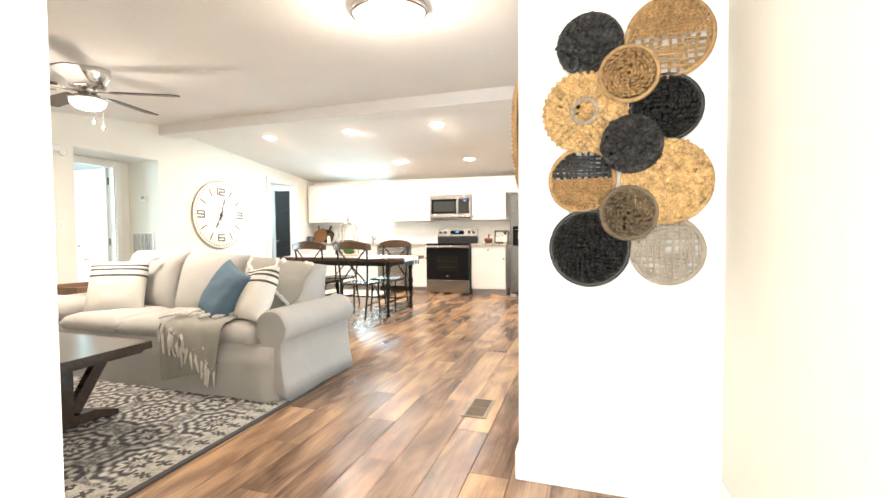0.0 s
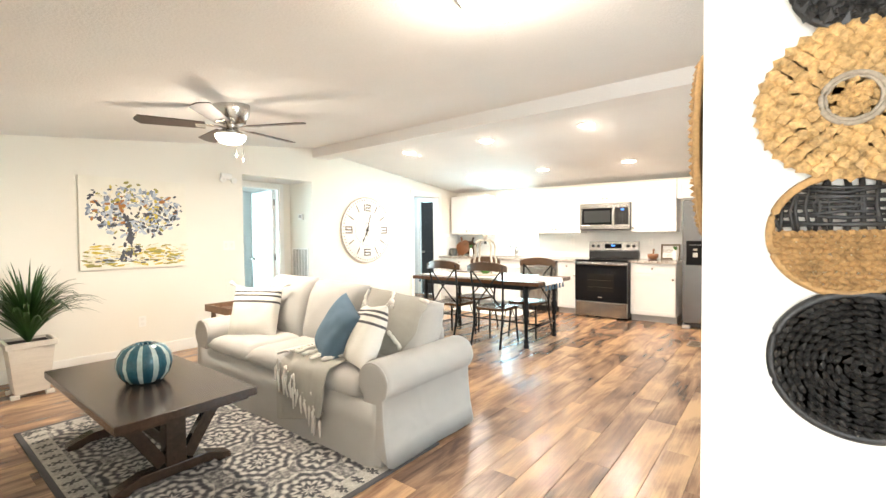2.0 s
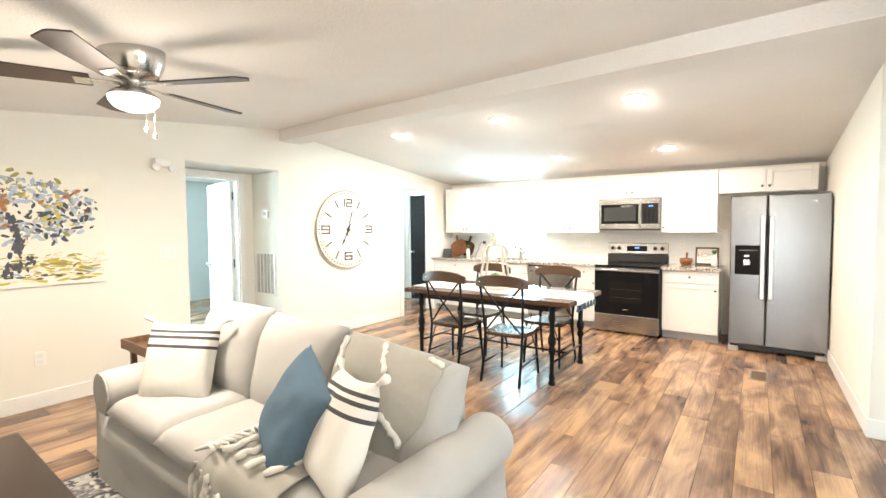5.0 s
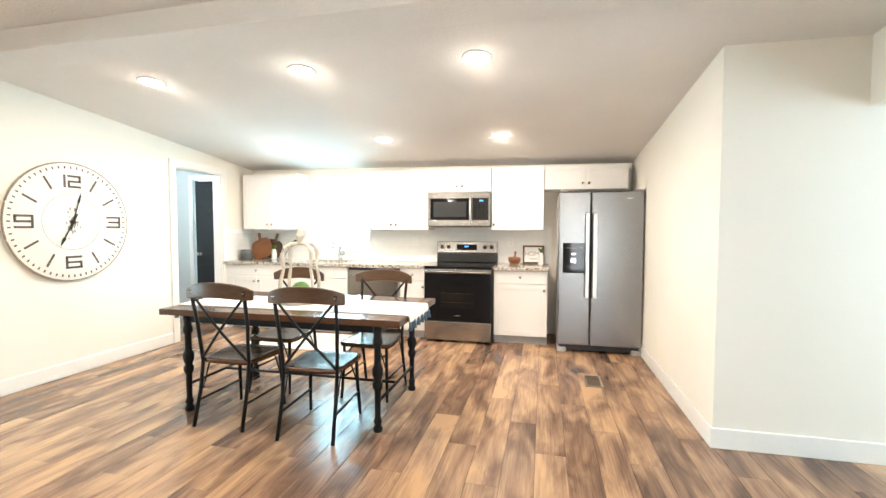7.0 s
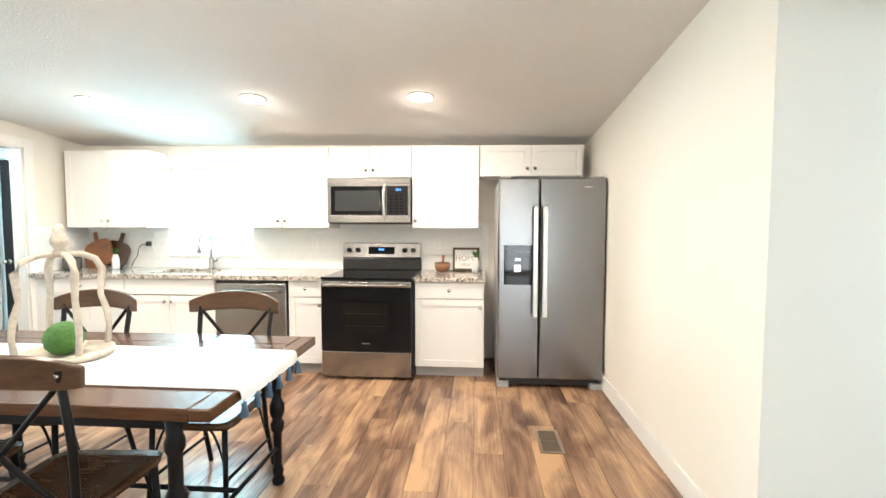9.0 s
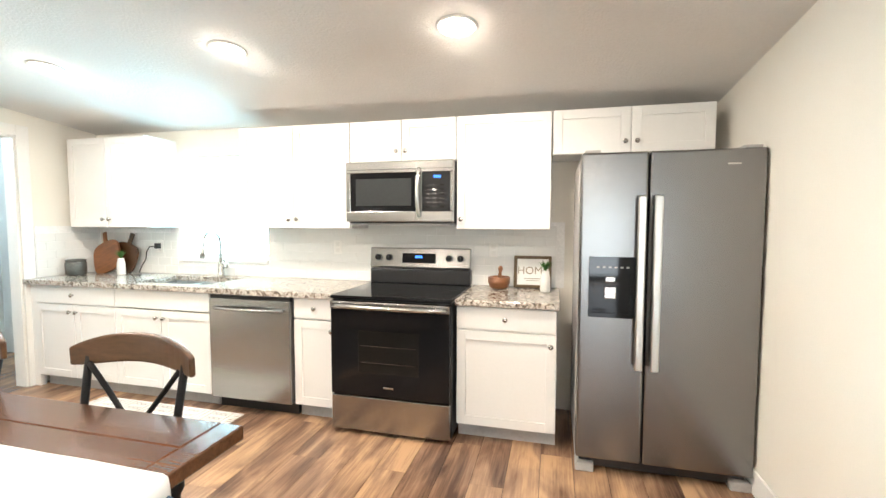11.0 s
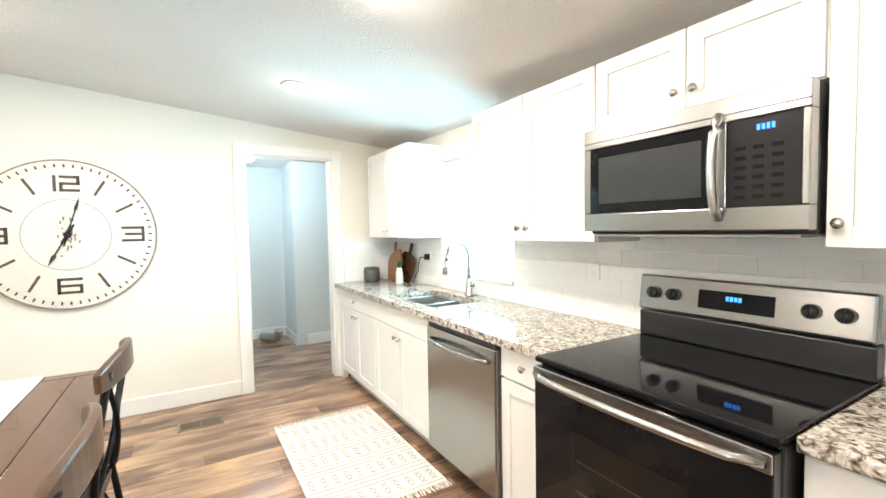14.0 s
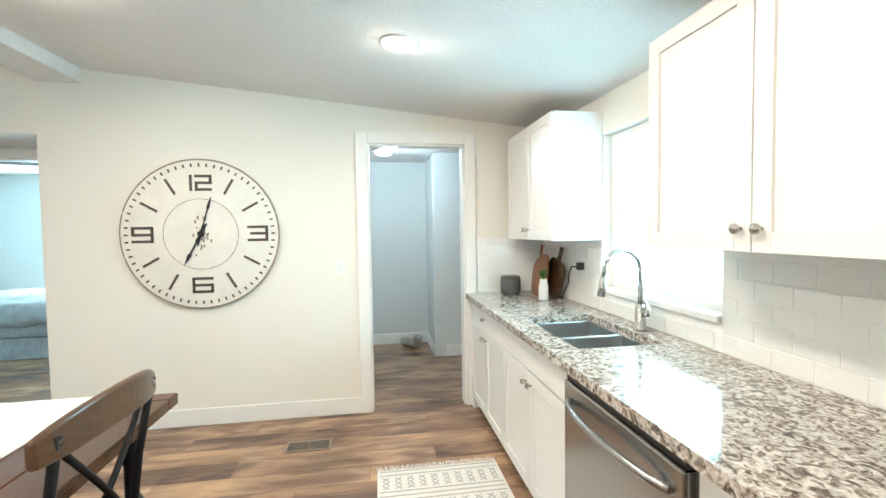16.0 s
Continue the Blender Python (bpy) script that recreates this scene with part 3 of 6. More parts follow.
def knob(parent, x, y, z):
    lathe("knob", [(r, -h) for r, h in KNOB], M_NICKEL, parent, 14, (x, y, z), "y")


def shaker(parent, name, x0, x1, z0, z1, y, flat=False):
    """A front 20 mm thick whose face lies at y, with a sunk panel."""
    g, t, r = 0.003, 0.02, 0.058
    x0, x1, z0, z1 = x0 + g, x1 - g, z0 + g, z1 - g
    if flat:
        return box(name, (x0, y, z0), (x1, y + t, z1), M_CAB, parent, 0.002)
    return boxes(name, [((x0, y, z0), (x0 + r, y + t, z1)), ((x1 - r, y, z0), (x1, y + t, z1)), ((x0 + r, y, z0), (x1 - r, y + t, z0 + r)), ((x0 + r, y, z1 - r), (x1 - r, y + t, z1)),
                        ((x0 + r, y + 0.009, z0 + r), (x1 - r, y + t, z1 - r))], M_CAB, parent, 0.0015)


def base_cabinet(x0, x1, doors, drawers, knob_side, label):
    c = thing("base_cabinet", pose(x0, Y1, 0), label, "cabinet", "white base cabinets")
    w, f = x1 - x0, -0.62
    box("cabinet_body", (0, f, 0.10), (w, 0, 0.874 if drawers else 0.69), M_CAB, c, 0.002)
    box("toe_kick", (0, f + 0.06, 0), (w, -0.02, 0.10), M_KICK, c, 0)
    y = f - 0.021
    n = drawers
    for i in range(n):
        a, b = w * i / n, w * (i + 1) / n
        shaker(c, "drawer_front", a, b, 0.725, 0.872, y, True)
        knob(c, (a + b) / 2, y, 0.80)
    if n == 0:
        shaker(c, "false_drawer_front", 0, w, 0.725, 0.872, y, True)
    for i in range(doors):
        a, b = w * i / doors, w * (i + 1) / doors
        shaker(c, "cabinet_door", a, b, 0.105, 0.72, y)
        side = knob_side if doors == 1 else (1 if i == 0 else -1)
        knob(c, (b - 0.035) if side > 0 else (a + 0.035), y, 0.66 if doors > 1 else 0.65)
    return c


def wall_cabinet(x0, x1, z0, z1, doors, knob_side, label, top_knob=False, flat=False):
    c = thing("wall_cabinet", pose(x0, Y1, z0), label, "cabinet", "white wall cabinets")
    w, h, f = x1 - x0, z1 - z0, -0.31
    box("cabinet_body", (0, f, 0), (w, 0, h), M_CAB, c, 0.002)
    for i in range(doors):
        a, b = w * i / doors, w * (i + 1) / doors
        shaker(c, "cabinet_door", a, b, 0, h, f - 0.021, flat)
        side = knob_side if doors == 1 else (1 if i == 0 else -1)
        knob(c, (b - 0.035) if side > 0 else (a + 0.035), f - 0.021, 0.07)
    return c


base_cabinet(-5.50, -4.64, 2, 1, 1, "white shaker base cabinet with a drawer over two doors")
base_cabinet(-4.64, -3.745, 2, 0, 1, "white shaker sink cabinet with two doors")
base_cabinet(-3.04, -2.705, 1, 1, 1, "narrow white base cabinet beside the range")
base_cabinet(-1.87, -1.25, 1, 1, 1, "white base cabinet with one drawer and one door")
c = setting(boxes("cabinet_filler", [((X0, 7.60, 0.0), (-5.50, 7.65, 0.874))], M_CAB), "white cabinet end filler", "trim")
wall_cabinet(-5.50, -4.64, 1.35, 2.13, 2, 1, "white shaker wall cabinet beside the window")
wall_cabinet(-3.70, -2.75, 1.35, 2.13, 2, 1, "white shaker wall cabinet with two doors")
wall_cabinet(-2.745, -1.945, 1.835, 2.13, 2, 1, "short white cabinet above the microwave")
wall_cabinet(-1.94, -1.30, 1.35, 2.13, 1, -1, "white wall cabinet with one door")
wall_cabinet(-1.295, -0.34, 1.84, 2.13, 2, 1, "short white cabinet above the refrigerator")

# counters with the sink cut out
SX0, SX1, SY0, SY1 = -4.55, -3.86, 7.69, 8.09
ct = thing("countertop", pose(0, 0, 0.876), "speckled grey and white granite countertop", "countertop")
boxes("granite_slab", [((X0, 7.56, 0), (SX0, Y1, 0.04)), ((SX1, 7.56, 0), (-2.70, Y1, 0.04)), ((SX0, 7.56, 0), (SX1, SY0, 0.04)), ((SX0, SY1, 0), (SX1, Y1, 0.04))], M_GRANITE, ct, 0.0)
ct = thing("countertop", pose(0, 0, 0.876), "speckled granite countertop beside the refrigerator", "countertop")
box("granite_slab", (-1.875, 7.56, 0), (-1.235, Y1, 0.04), M_GRANITE, ct, 0.006)
sink = thing("kitchen_sink", pose(0, 0, 0.70), "double-bowl stainless steel undermount sink", "sink")
mid = (SX0 + SX1) / 2
for a, b in ((SX0, mid - 0.012), (mid + 0.012, SX1)):
    t = 0.012
    boxes("sink_bowl", [((a, SY0, 0), (b, SY1, 0.01)), ((a - t, SY0 - t, 0), (a, SY1 + t, 0.175)), ((b, SY0 - t, 0), (b + t, SY1 + t, 0.175)), ((a, SY0 - t, 0), (b, SY0, 0.175)), ((a, SY1, 0), (b, SY1 + t, 0.175))], M_SINK, sink, 0.006)
    lathe("drain", [(0.04, 0.0), (0.04, 0.004), (0.03, 0.004), (0.025, 0.001), (0, 0.001)], M_NICKEL, sink, 20, ((a + b) / 2, (SY0 + SY1) / 2, 0.0105))
fa = thing("kitchen_faucet", pose(-4.12, 8.145, 0.917) @ Matrix.Scale(1.12, 4), "brushed nickel gooseneck pull-down faucet", "faucet")
lathe("faucet_body", [(0.030, 0), (0.030, 0.008), (0.024, 0.014), (0.022, 0.10), (0.016, 0.115), (0, 0.115)], M_NICKEL, fa)
pts = [(0, 0, 0.10), (0, 0, 0.27)] + [(0, -0.085 + 0.085 * math.cos(a), 0.27 + 0.085 * math.sin(a)) for a in [math.pi * i / 14 for i in range(1, 15)]] + [(0, -0.175, 0.235)]
tubes("spout", [pts], 0.011, M_NICKEL, fa, 12)
tubes("spray_head", [[(0, -0.174, 0.245), (0, -0.180, 0.20), (0, -0.188, 0.155)]], [0.014, 0.018, 0.016], M_NICKEL, fa, 12)
tubes("handle", [[(0.02, 0, 0.07), (0.055, 0, 0.075), (0.06, 0.0, 0.10), (0.03, 0.0, 0.13)]], 0.009, M_NICKEL, fa, 10)

# appliances
dw = thing("dishwasher", pose(-3.735, Y1, 0), "stainless steel dishwasher under the counter", "dishwasher")
box("dishwasher_tub", (0.01, -0.60, 0.10), (0.68, -0.05, 0.86), M_BLACK, dw)
box("dishwasher_door", (0.008, -0.665, 0.105), (0.682, -0.60, 0.845), M_STEELH, dw, 0.008)
box("control_strip", (0.012, -0.655, 0.846), (0.678, -0.60, 0.868), M_BLACK, dw, 0.003)
tagged(boxes("control_button", [((0.06 + 0.05 * i, -0.648, 0.868), (0.085 + 0.05 * i, -0.63, 0.870)) for i in range(8)], M_KICK, dw, 0), kind="stuff")
box("toe_panel", (0.01, -0.57, 0), (0.68, -0.10, 0.10), M_BLACK, dw)
tubes("handle", [arc(lambda u: (0.06 + 0.57 * u, -0.668 - 0.045 * math.sin(math.pi * u) ** 0.5, 0.775))], 0.013, M_STEELH, dw, 10)

st = thing("kitchen_range", pose(-2.70, Y1, 0), "stainless and black glass electric range", "range")
W = 0.815
box("oven_body", (0.0, -0.70, 0.03), (W, -0.02, 0.895), M_BLACK, st)
box("cooktop", (-0.004, -0.735, 0.896), (W + 0.004, -0.05, 0.920), M_BLACKGLASS, st, 0.006)
boxes("oven_door", [((0.004, -0.745, 0.265), (W - 0.004, -0.70, 0.885))], M_BLACKGLASS, st, 0.006)
box("oven_window", (0.20, -0.7475, 0.42), (W - 0.20, -0.744, 0.70), M_OVENWIN, st, 0.002)
for z in (0.49, 0.60):
    tubes("oven_rack", [[(0.22, -0.7485, z), (W - 0.22, -0.7485, z)]], 0.0012, M_SUBFLOOR, st, 6)
box("door_trim", (0.004, -0.752, 0.835), (W - 0.004, -0.744, 0.885), M_STEELH, st, 0.003)
tubes("oven_handle", [arc(lambda u: (0.02 + (W - 0.04) * u, -0.752 - 0.05 * math.sin(math.pi * u) ** 0.35, 0.858))], 0.014, M_STEELH, st, 10)
box("range_badge", (W / 2 - 0.035, -0.7475, 0.325), (W / 2 + 0.035, -0.744, 0.338), M_NICKEL, st, 0.002)
box("storage_drawer", (0.004, -0.742, 0.03), (W - 0.004, -0.70, 0.258), M_STEELH, st, 0.008)
box("backguard_base", (0.0, -0.085, 0.920), (W, -0.005, 1.035), M_BLACK, st, 0.008)
bm = bmesh.new()
add_box(bm, (0.0, -0.045, -0.075), (W, 0.0, 0.085))
bmesh.ops.transform(bm, matrix=pose(0, -0.04, 1.11, -8, 0, 0), verts=bm.verts[:])
finish("control_panel", bm, M_STEELH, st, bevel=0.01)
FACE = pose(0, -0.04, 1.11, -8, 0, 0)
for k, x in enumerate((0.075, 0.165, W - 0.165, W - 0.075)):
    bm = bmesh.new()
    add_lathe(bm, [(0.027, 0), (0.025, -0.018), (0.022, -0.026), (0, -0.027)], 20, (x, -0.046, 0.005), "y")
    add_box(bm, (x - 0.004, -0.080, -0.018), (x + 0.004, -0.07, 0.028))
    bmesh.ops.transform(bm, matrix=FACE, verts=bm.verts[:])
    finish("control_knob", bm, M_BLACK, st, True)
bm = bmesh.new()
add_box(bm, (W / 2 - 0.135, -0.049, -0.035), (W / 2 + 0.135, -0.044, 0.04))
bmesh.ops.transform(bm, matrix=FACE, verts=bm.verts[:])
finish("display_panel", bm, M_BLACKGLASS, st)
bm = bmesh.new()
for i in range(4):
    add_box(bm, (W / 2 - 0.028 + 0.015 * i, -0.0515, 0.005), (W / 2 - 0.018 + 0.015 * i, -0.049, 0.022))
bmesh.ops.transform(bm, matrix=FACE, verts=bm.verts[:])
finish("clock_digits", bm, M_BLUE, st)

mw = thing("microwave", pose(-2.742, Y1, 1.39), "stainless over-the-range microwave oven", "microwave")
W = 0.795
box("microwave_body", (0, -0.36, 0), (W, 0, 0.435), M_BLACK, mw)
boxes("microwave_front", [((0, -0.41, 0.355), (W, -0.36, 0.435)), ((0, -0.41, 0.012), (W, -0.36, 0.085)), ((0, -0.41, 0.085), (0.035, -0.36, 0.355)), ((0.535, -0.41, 0.085), (0.575, -0.36, 0.355)), ((W - 0.02, -0.41, 0.085), (W, -0.36, 0.355))], M_STEELH, mw, 0.004)
box("vent_line", (0, -0.412, 0.378), (W, -0.409, 0.381), M_BLACK, mw, 0)
box("microwave_window", (0.035, -0.404, 0.085), (0.535, -0.365, 0.355), M_BLACKGLASS, mw, 0.003)
box("mesh_window", (0.075, -0.4065, 0.125), (0.495, -0.4035, 0.315), M_MESHWIN, mw, 0.0015)
box("control_panel", (0.575, -0.407, 0.085), (W - 0.02, -0.365, 0.355), M_KEYPANEL, mw, 0.003)
boxes("clock_digits", [((0.66 + 0.013 * i, -0.4085, 0.315), (0.668 + 0.013 * i, -0.4065, 0.332)) for i in range(4)], M_BLUE, mw, 0)
boxes("keypad", [((0.60 + 0.05 * i, -0.4082, 0.11 + 0.03 * j), (0.63 + 0.05 * i, -0.4065, 0.122 + 0.03 * j)) for i in range(3) for j in range(6)], M_OVENWIN, mw, 0)
tubes("handle", [arc(lambda u: (0.553, -0.412 - 0.045 * math.sin(math.pi * u) ** 0.5, 0.05 + 0.33 * u))], 0.014, M_HANDLE, mw, 10)
box("vent_bottom", (0.03, -0.38, -0.012), (W - 0.03, -0.04, 0.0), M_KICK, mw)

fr = thing("refrigerator", pose(-1.14, Y1, 0), "stainless side-by-side refrigerator with ice dispenser", "refrigerator")
W = 0.876
box("fridge_body", (0.0, -0.74, 0.05), (W, -0.04, 1.755), M_KICK, fr)
for n, a, b in (("freezer_door", 0.0, 0.338), ("fridge_door", 0.344, W)):
    box(n, (a, -0.83, 0.085), (b, -0.745, 1.772), M_STEEL, fr, 0.012)
box("kick_grille", (0.02, -0.78, 0.02), (W - 0.02, -0.70, 0.08), M_BLACK, fr)
for x in (0.05, W - 0.05):
    box("foot_cover", (x - 0.05, -0.82, 0.0), (x + 0.05, -0.72, 0.05), M_KICK, fr, 0.008)
for x in (0.06, W - 0.06):
    box("hinge_cover", (x - 0.04, -0.82, 1.772), (x + 0.04, -0.70, 1.787), M_KICK, fr)
for x in (0.302, 0.380):
    boxes("handle", [((x - 0.021, -0.895, 0.62), (x + 0.021, -0.870, 1.54)), ((x - 0.012, -0.872, 0.64), (x + 0.012, -0.828, 0.68)), ((x - 0.012, -0.872, 1.48), (x + 0.012, -0.828, 1.52))], M_HANDLE, fr, 0.008)
boxes("dispenser", [((0.05, -0.836, 0.885), (0.285, -0.82, 0.91)), ((0.05, -0.836, 1.12), (0.285, -0.82, 1.215)), ((0.05, -0.836, 0.91), (0.075, -0.82, 1.12)), ((0.26, -0.836, 0.91), (0.285, -0.82, 1.12)), ((0.075, -0.8315, 0.91), (0.26, -0.829, 1.12))], M_BLACKGLASS, fr, 0.003)
boxes("dispenser_paddle", [((0.13, -0.845, 0.99), (0.19, -0.832, 1.055)), ((0.135, -0.842, 1.08), (0.185, -0.832, 1.11))], M_NICKEL, fr, 0.004)
boxes("dispenser_lights", [((0.09 + 0.03 * i, -0.838, 1.155), (0.105 + 0.03 * i, -0.8355, 1.163)) for i in range(6)], M_KICK, fr, 0)
box("fridge_badge", (0.70, -0.832, 1.69), (0.76, -0.829, 1.70), M_NICKEL, fr, 0.001)

# ---- counter things ----
jar = thing("lidded_jar", pose(-5.46, 7.90, 0.917), "dark grey glazed jar with a lid on the counter", "jar")
lathe("jar_body", [(0.065, 0), (0.078, 0.01), (0.08, 0.11), (0.072, 0.125), (0.068, 0.125), (0.074, 0.11), (0.072, 0.012), (0, 0.012)], M_STONEJAR, jar)
lathe("jar_lid", [(0.076, 0.127), (0.078, 0.137), (0.05, 0.145), (0.0, 0.147)], M_STONEJAR, jar)


def board(m, w, h, mat, label):
    b = thing("cutting_board", m, label, "cutting board", "cutting boards against the backsplash")
    bm = bmesh.new()
    out = []
    for i in range(28):
        a = 2 * math.pi * i / 28
        out.append((w / 2 * math.copysign(abs(math.cos(a)) ** 0.6, math.cos(a)), h / 2 * math.copysign(abs(math.sin(a)) ** 0.6, math.sin(a)) + h / 2))
    f = bm.faces.new([bm.verts.new((x, -0.009, z)) for x, z in out])
    ext = bmesh.ops.extrude_face_region(bm, geom=[f])
    bmesh.ops.translate(bm, vec=(0, 0.018, 0), verts=[v for v in ext["geom"] if isinstance(v, bmesh.types.BMVert)])
    finish("board", bm, mat, b, bevel=0.003)
    box("board_handle", (-0.022, -0.009, h - 0.01), (0.022, 0.009, h + 0.10), mat, b, 0.008)
    return b


board(pose(-5.30, 8.07, 0.930, -12, -20, 0), 0.33, 0.30, M_TEAK, "round wooden paddle cutting board leaning on the tiles")
board(pose(-5.24, 8.135, 0.928, -8, 16, 0), 0.28, 0.28, M_CHAIRWOOD, "dark wooden cutting board leaning on the tiles")


def tuft(parent, name, n, r, h, mat, base, seed, width=0.006, droop=0.6):
    rnd = random.Random(seed)
    bm = bmesh.new()
    for i in range(n):
        a = rnd.uniform(0, 2 * math.pi)
        out, up = r * rnd.uniform(0.25, 1), h * rnd.uniform(0.6, 1)
        side = Vector((-math.sin(a), math.cos(a), 0))
        prev = None
        steps = 6
        for k in range(steps + 1):
            u = k / steps
            d = out * u ** 1.3
            z = up * (u - droop * (out / r) * u ** 3 * 0.75)
            p = Vector((base[0] + d * math.cos(a), base[1] + d * math.sin(a), base[2] + z))
            wd = width * (1 - u) ** 0.7 * (0.6 + 0.6 * min(1, u * 3))
            q = (bm.verts.new(p - side * wd), bm.verts.new(p + Vector((0, 0, -wd * 0.5))), bm.verts.new(p + side * wd))
            if prev:
                bm.faces.new((prev[0], prev[1], q[1], q[0]))
                bm.faces.new((prev[1], prev[2], q[2], q[1]))
            prev = q
    return tagged(finish(name, bm, mat, parent, True), kind="stuff")


def bottle_plant(x, y, label, seed):
    p = thing("potted_plant", pose(x, y, 0.917), label, "plant", "small plants in white vases")
    lathe("vase", [(0.032, 0), (0.036, 0.01), (0.034, 0.10), (0.026, 0.135), (0.024, 0.15), (0.018, 0.15), (0.02, 0.13), (0, 0.12)], M_WHITECER, p)
    tuft(p, "leaves", 70, 0.06, 0.10, M_BOX, (0, 0, 0.14), seed, 0.005, 0.3)
    return p


bottle_plant(-5.10, 8.03, "small green plant in a white bottle vase", 3)
bottle_plant(-1.33, 8.00, "small green plant in a white bottle vase on the granite", 4)
bowl = thing("mortar_and_pestle", pose(-1.66, 8.08, 0.917), "turned wooden mortar with pestle", "mortar")
lathe("mortar", [(0.045, 0), (0.065, 0.01), (0.080, 0.045), (0.080, 0.085), (0.070, 0.088), (0.068, 0.05), (0.0, 0.025)], M_TEAK, bowl, 28)
bm = bmesh.new()
add_lathe(bm, [(0, 0), (0.018, 0.01), (0.016, 0.05), (0.010, 0.09), (0.018, 0.115), (0.012, 0.135), (0, 0.138)], 16, m=pose(0.0, 0, 0.03, 0, 5, 0))
finish("pestle", bm, M_TEAK, bowl, True)
sg = thing("home_sign", pose(-1.425, 8.15, 0.919, -9, 0, 0), "framed white sign lettered HOME", "sign")
boxes("sign_frame", [((-0.135, -0.012, 0), (0.135, 0.008, 0.022)), ((-0.135, -0.012, 0.213), (0.135, 0.008, 0.235)), ((-0.135, -0.012, 0.022), (-0.113, 0.008, 0.213)), ((0.113, -0.012, 0.022), (0.135, 0.008, 0.213))], M_BROWNW, sg, 0.002)
box("sign_board", (-0.113, -0.002, 0.022), (0.113, 0.006, 0.213), M_RUNNER, sg, 0)


def lettering(parent, name, text, size, m, mat, depth=0.002):
    cu = bpy.data.curves.new(name, "FONT")
    cu.body, cu.size, cu.extrude, cu.align_x, cu.align_y = text, size, depth, "CENTER", "CENTER"
    cu.materials.append(mat)
    ob = new(name, cu)
    ob.parent = parent
    ob.matrix_basis = m
    return ob


lettering(sg, "sign_letters", "HOME", 0.078, pose(0.0, -0.003, 0.125, 90, 0, 0), M_GREYW)
boxes("sign_small_print", [((-0.06, -0.0035, 0.066), (0.06, -0.002, 0.071)), ((-0.045, -0.0035, 0.052), (0.045, -0.002, 0.056))], M_GREYW, sg, 0)


def plate(m, label, kind):
    p = thing("wall_plate", m, label, "outlet" if kind == "outlet" else "switch", "white wall plates")
    box("plate", (-0.036, -0.006, -0.057), (0.036, 0, 0.057), M_TRIM, p, 0.003)
    if kind == "outlet":
        boxes("socket", [((-0.017, -0.008, 0.01), (0.017, -0.006, 0.04)), ((-0.017, -0.008, -0.04), (0.017, -0.006, -0.01))], M_WHITECER, p, 0.003)
    else:
        box("rocker", (-0.016, -0.010, -0.032), (0.016, -0.006, 0.032), M_WHITECER, p, 0.003)
    return p


TY = Y1 - 0.012
plate(pose(-3.02, TY, 1.19), "white outlet plate on the tile backsplash", "outlet")
plate(pose(-1.72, TY, 1.19), "white outlet plate on the tile backsplash", "outlet")
plate(pose(-4.85, TY, 1.17), "white outlet plate on the tile backsplash with a black plug", "outlet")
plate(pose(X0, 6.58, 1.15, 0, 0, 90), "white light switch beside the doorway", "switch")
plate(pose(X0, 2.33, 0.40, 0, 0, 90), "white outlet plate low on the wall", "outlet")
for y in (3.26, 3.335):
    plate(pose(X0, y, 1.215, 0, 0, 90), "white light switch beside the alcove", "switch")
cord = thing("power_cord", pose(-4.85, 8.2, 1.17), "black power cord hanging from the outlet", "cord")
box("plug", (-0.02, -0.035, -0.02), (0.02, 0.008, 0.03), M_BLACK, cord, 0.006)
tubes("cable", [[(0, -0.03, 0.0), (-0.05, -0.05, 0.0), (-0.09, -0.05, -0.05), (-0.10, -0.05, -0.12), (-0.14, -0.06, -0.18), (-0.16, -0.07, -0.24)]], 0.005, M_BLACK, cord)


def register(x, y, turn, label):
    r = thing("floor_register", pose(x, y, 0.0, 0, 0, turn), label, "floor vent", "metal floor registers")
    boxes("register_frame", [((-0.075, -0.15, 0), (-0.055, 0.15, 0.006)), ((0.055, -0.15, 0), (0.075, 0.15, 0.006)), ((-0.055, -0.15, 0), (0.055, -0.13, 0.006)), ((-0.055, 0.13, 0), (0.055, 0.15, 0.006)), ((-0.055, -0.006, 0), (0.055, 0.006, 0.006))], M_REG, r, 0.001)
    # Thin black sheet stands in for the shade of the duct below the louvers.
    box("register_shade_sheet", (-0.055, -0.13, -0.002), (0.055, 0.13, 0.0015), M_BLACK, r, 0)
    boxes("louver", [((-0.055, -0.124 + 0.0105 * i, 0.001), (0.055, -0.1205 + 0.0105 * i, 0.0045)) for i in range(24) if abs(i - 11.5) > 0.9], M_REG, r, 0)
    return r


register(-0.55, 2.58, 0, "tan metal floor register in the plank floor")
register(-0.85, 6.50, 0, "tan metal floor register near the refrigerator")
register(-5.10, 6.38, 0, "tan metal floor register by the clock wall")

# kitchen mat
km = thing("kitchen_mat", pose(-4.09, 7.19, 0.0), "cream woven mat with grey diamond lines and fringe", "rug")
box("mat_weave", (-0.60, -0.36, 0), (0.60, 0.36, 0.010), M_CREAM, km, 0.004)
bm = bmesh.new()
for i in range(30):
    x = -0.58 + i * 0.04
    if i % 6 in (0, 1, 5):
        add_box(bm, (x - 0.004, -0.345, 0.0095), (x + 0.004, 0.345, 0.0115))
    else:
        n = 10
        for j in range(n):
            y = -0.31 + 0.62 * j / (n - 1)
            for s in (1, -1):
                add_box(bm, (-0.024, -0.0035, 0.0095), (0.024, 0.0035, 0.0115), pose(x, y, 0, 0, 0, s * 45 * (1 if i % 2 else -1)))
tagged(finish("mat_pattern", bm, M_KICK, km), kind="stuff")
bm = bmesh.new()
rnd = random.Random(8)
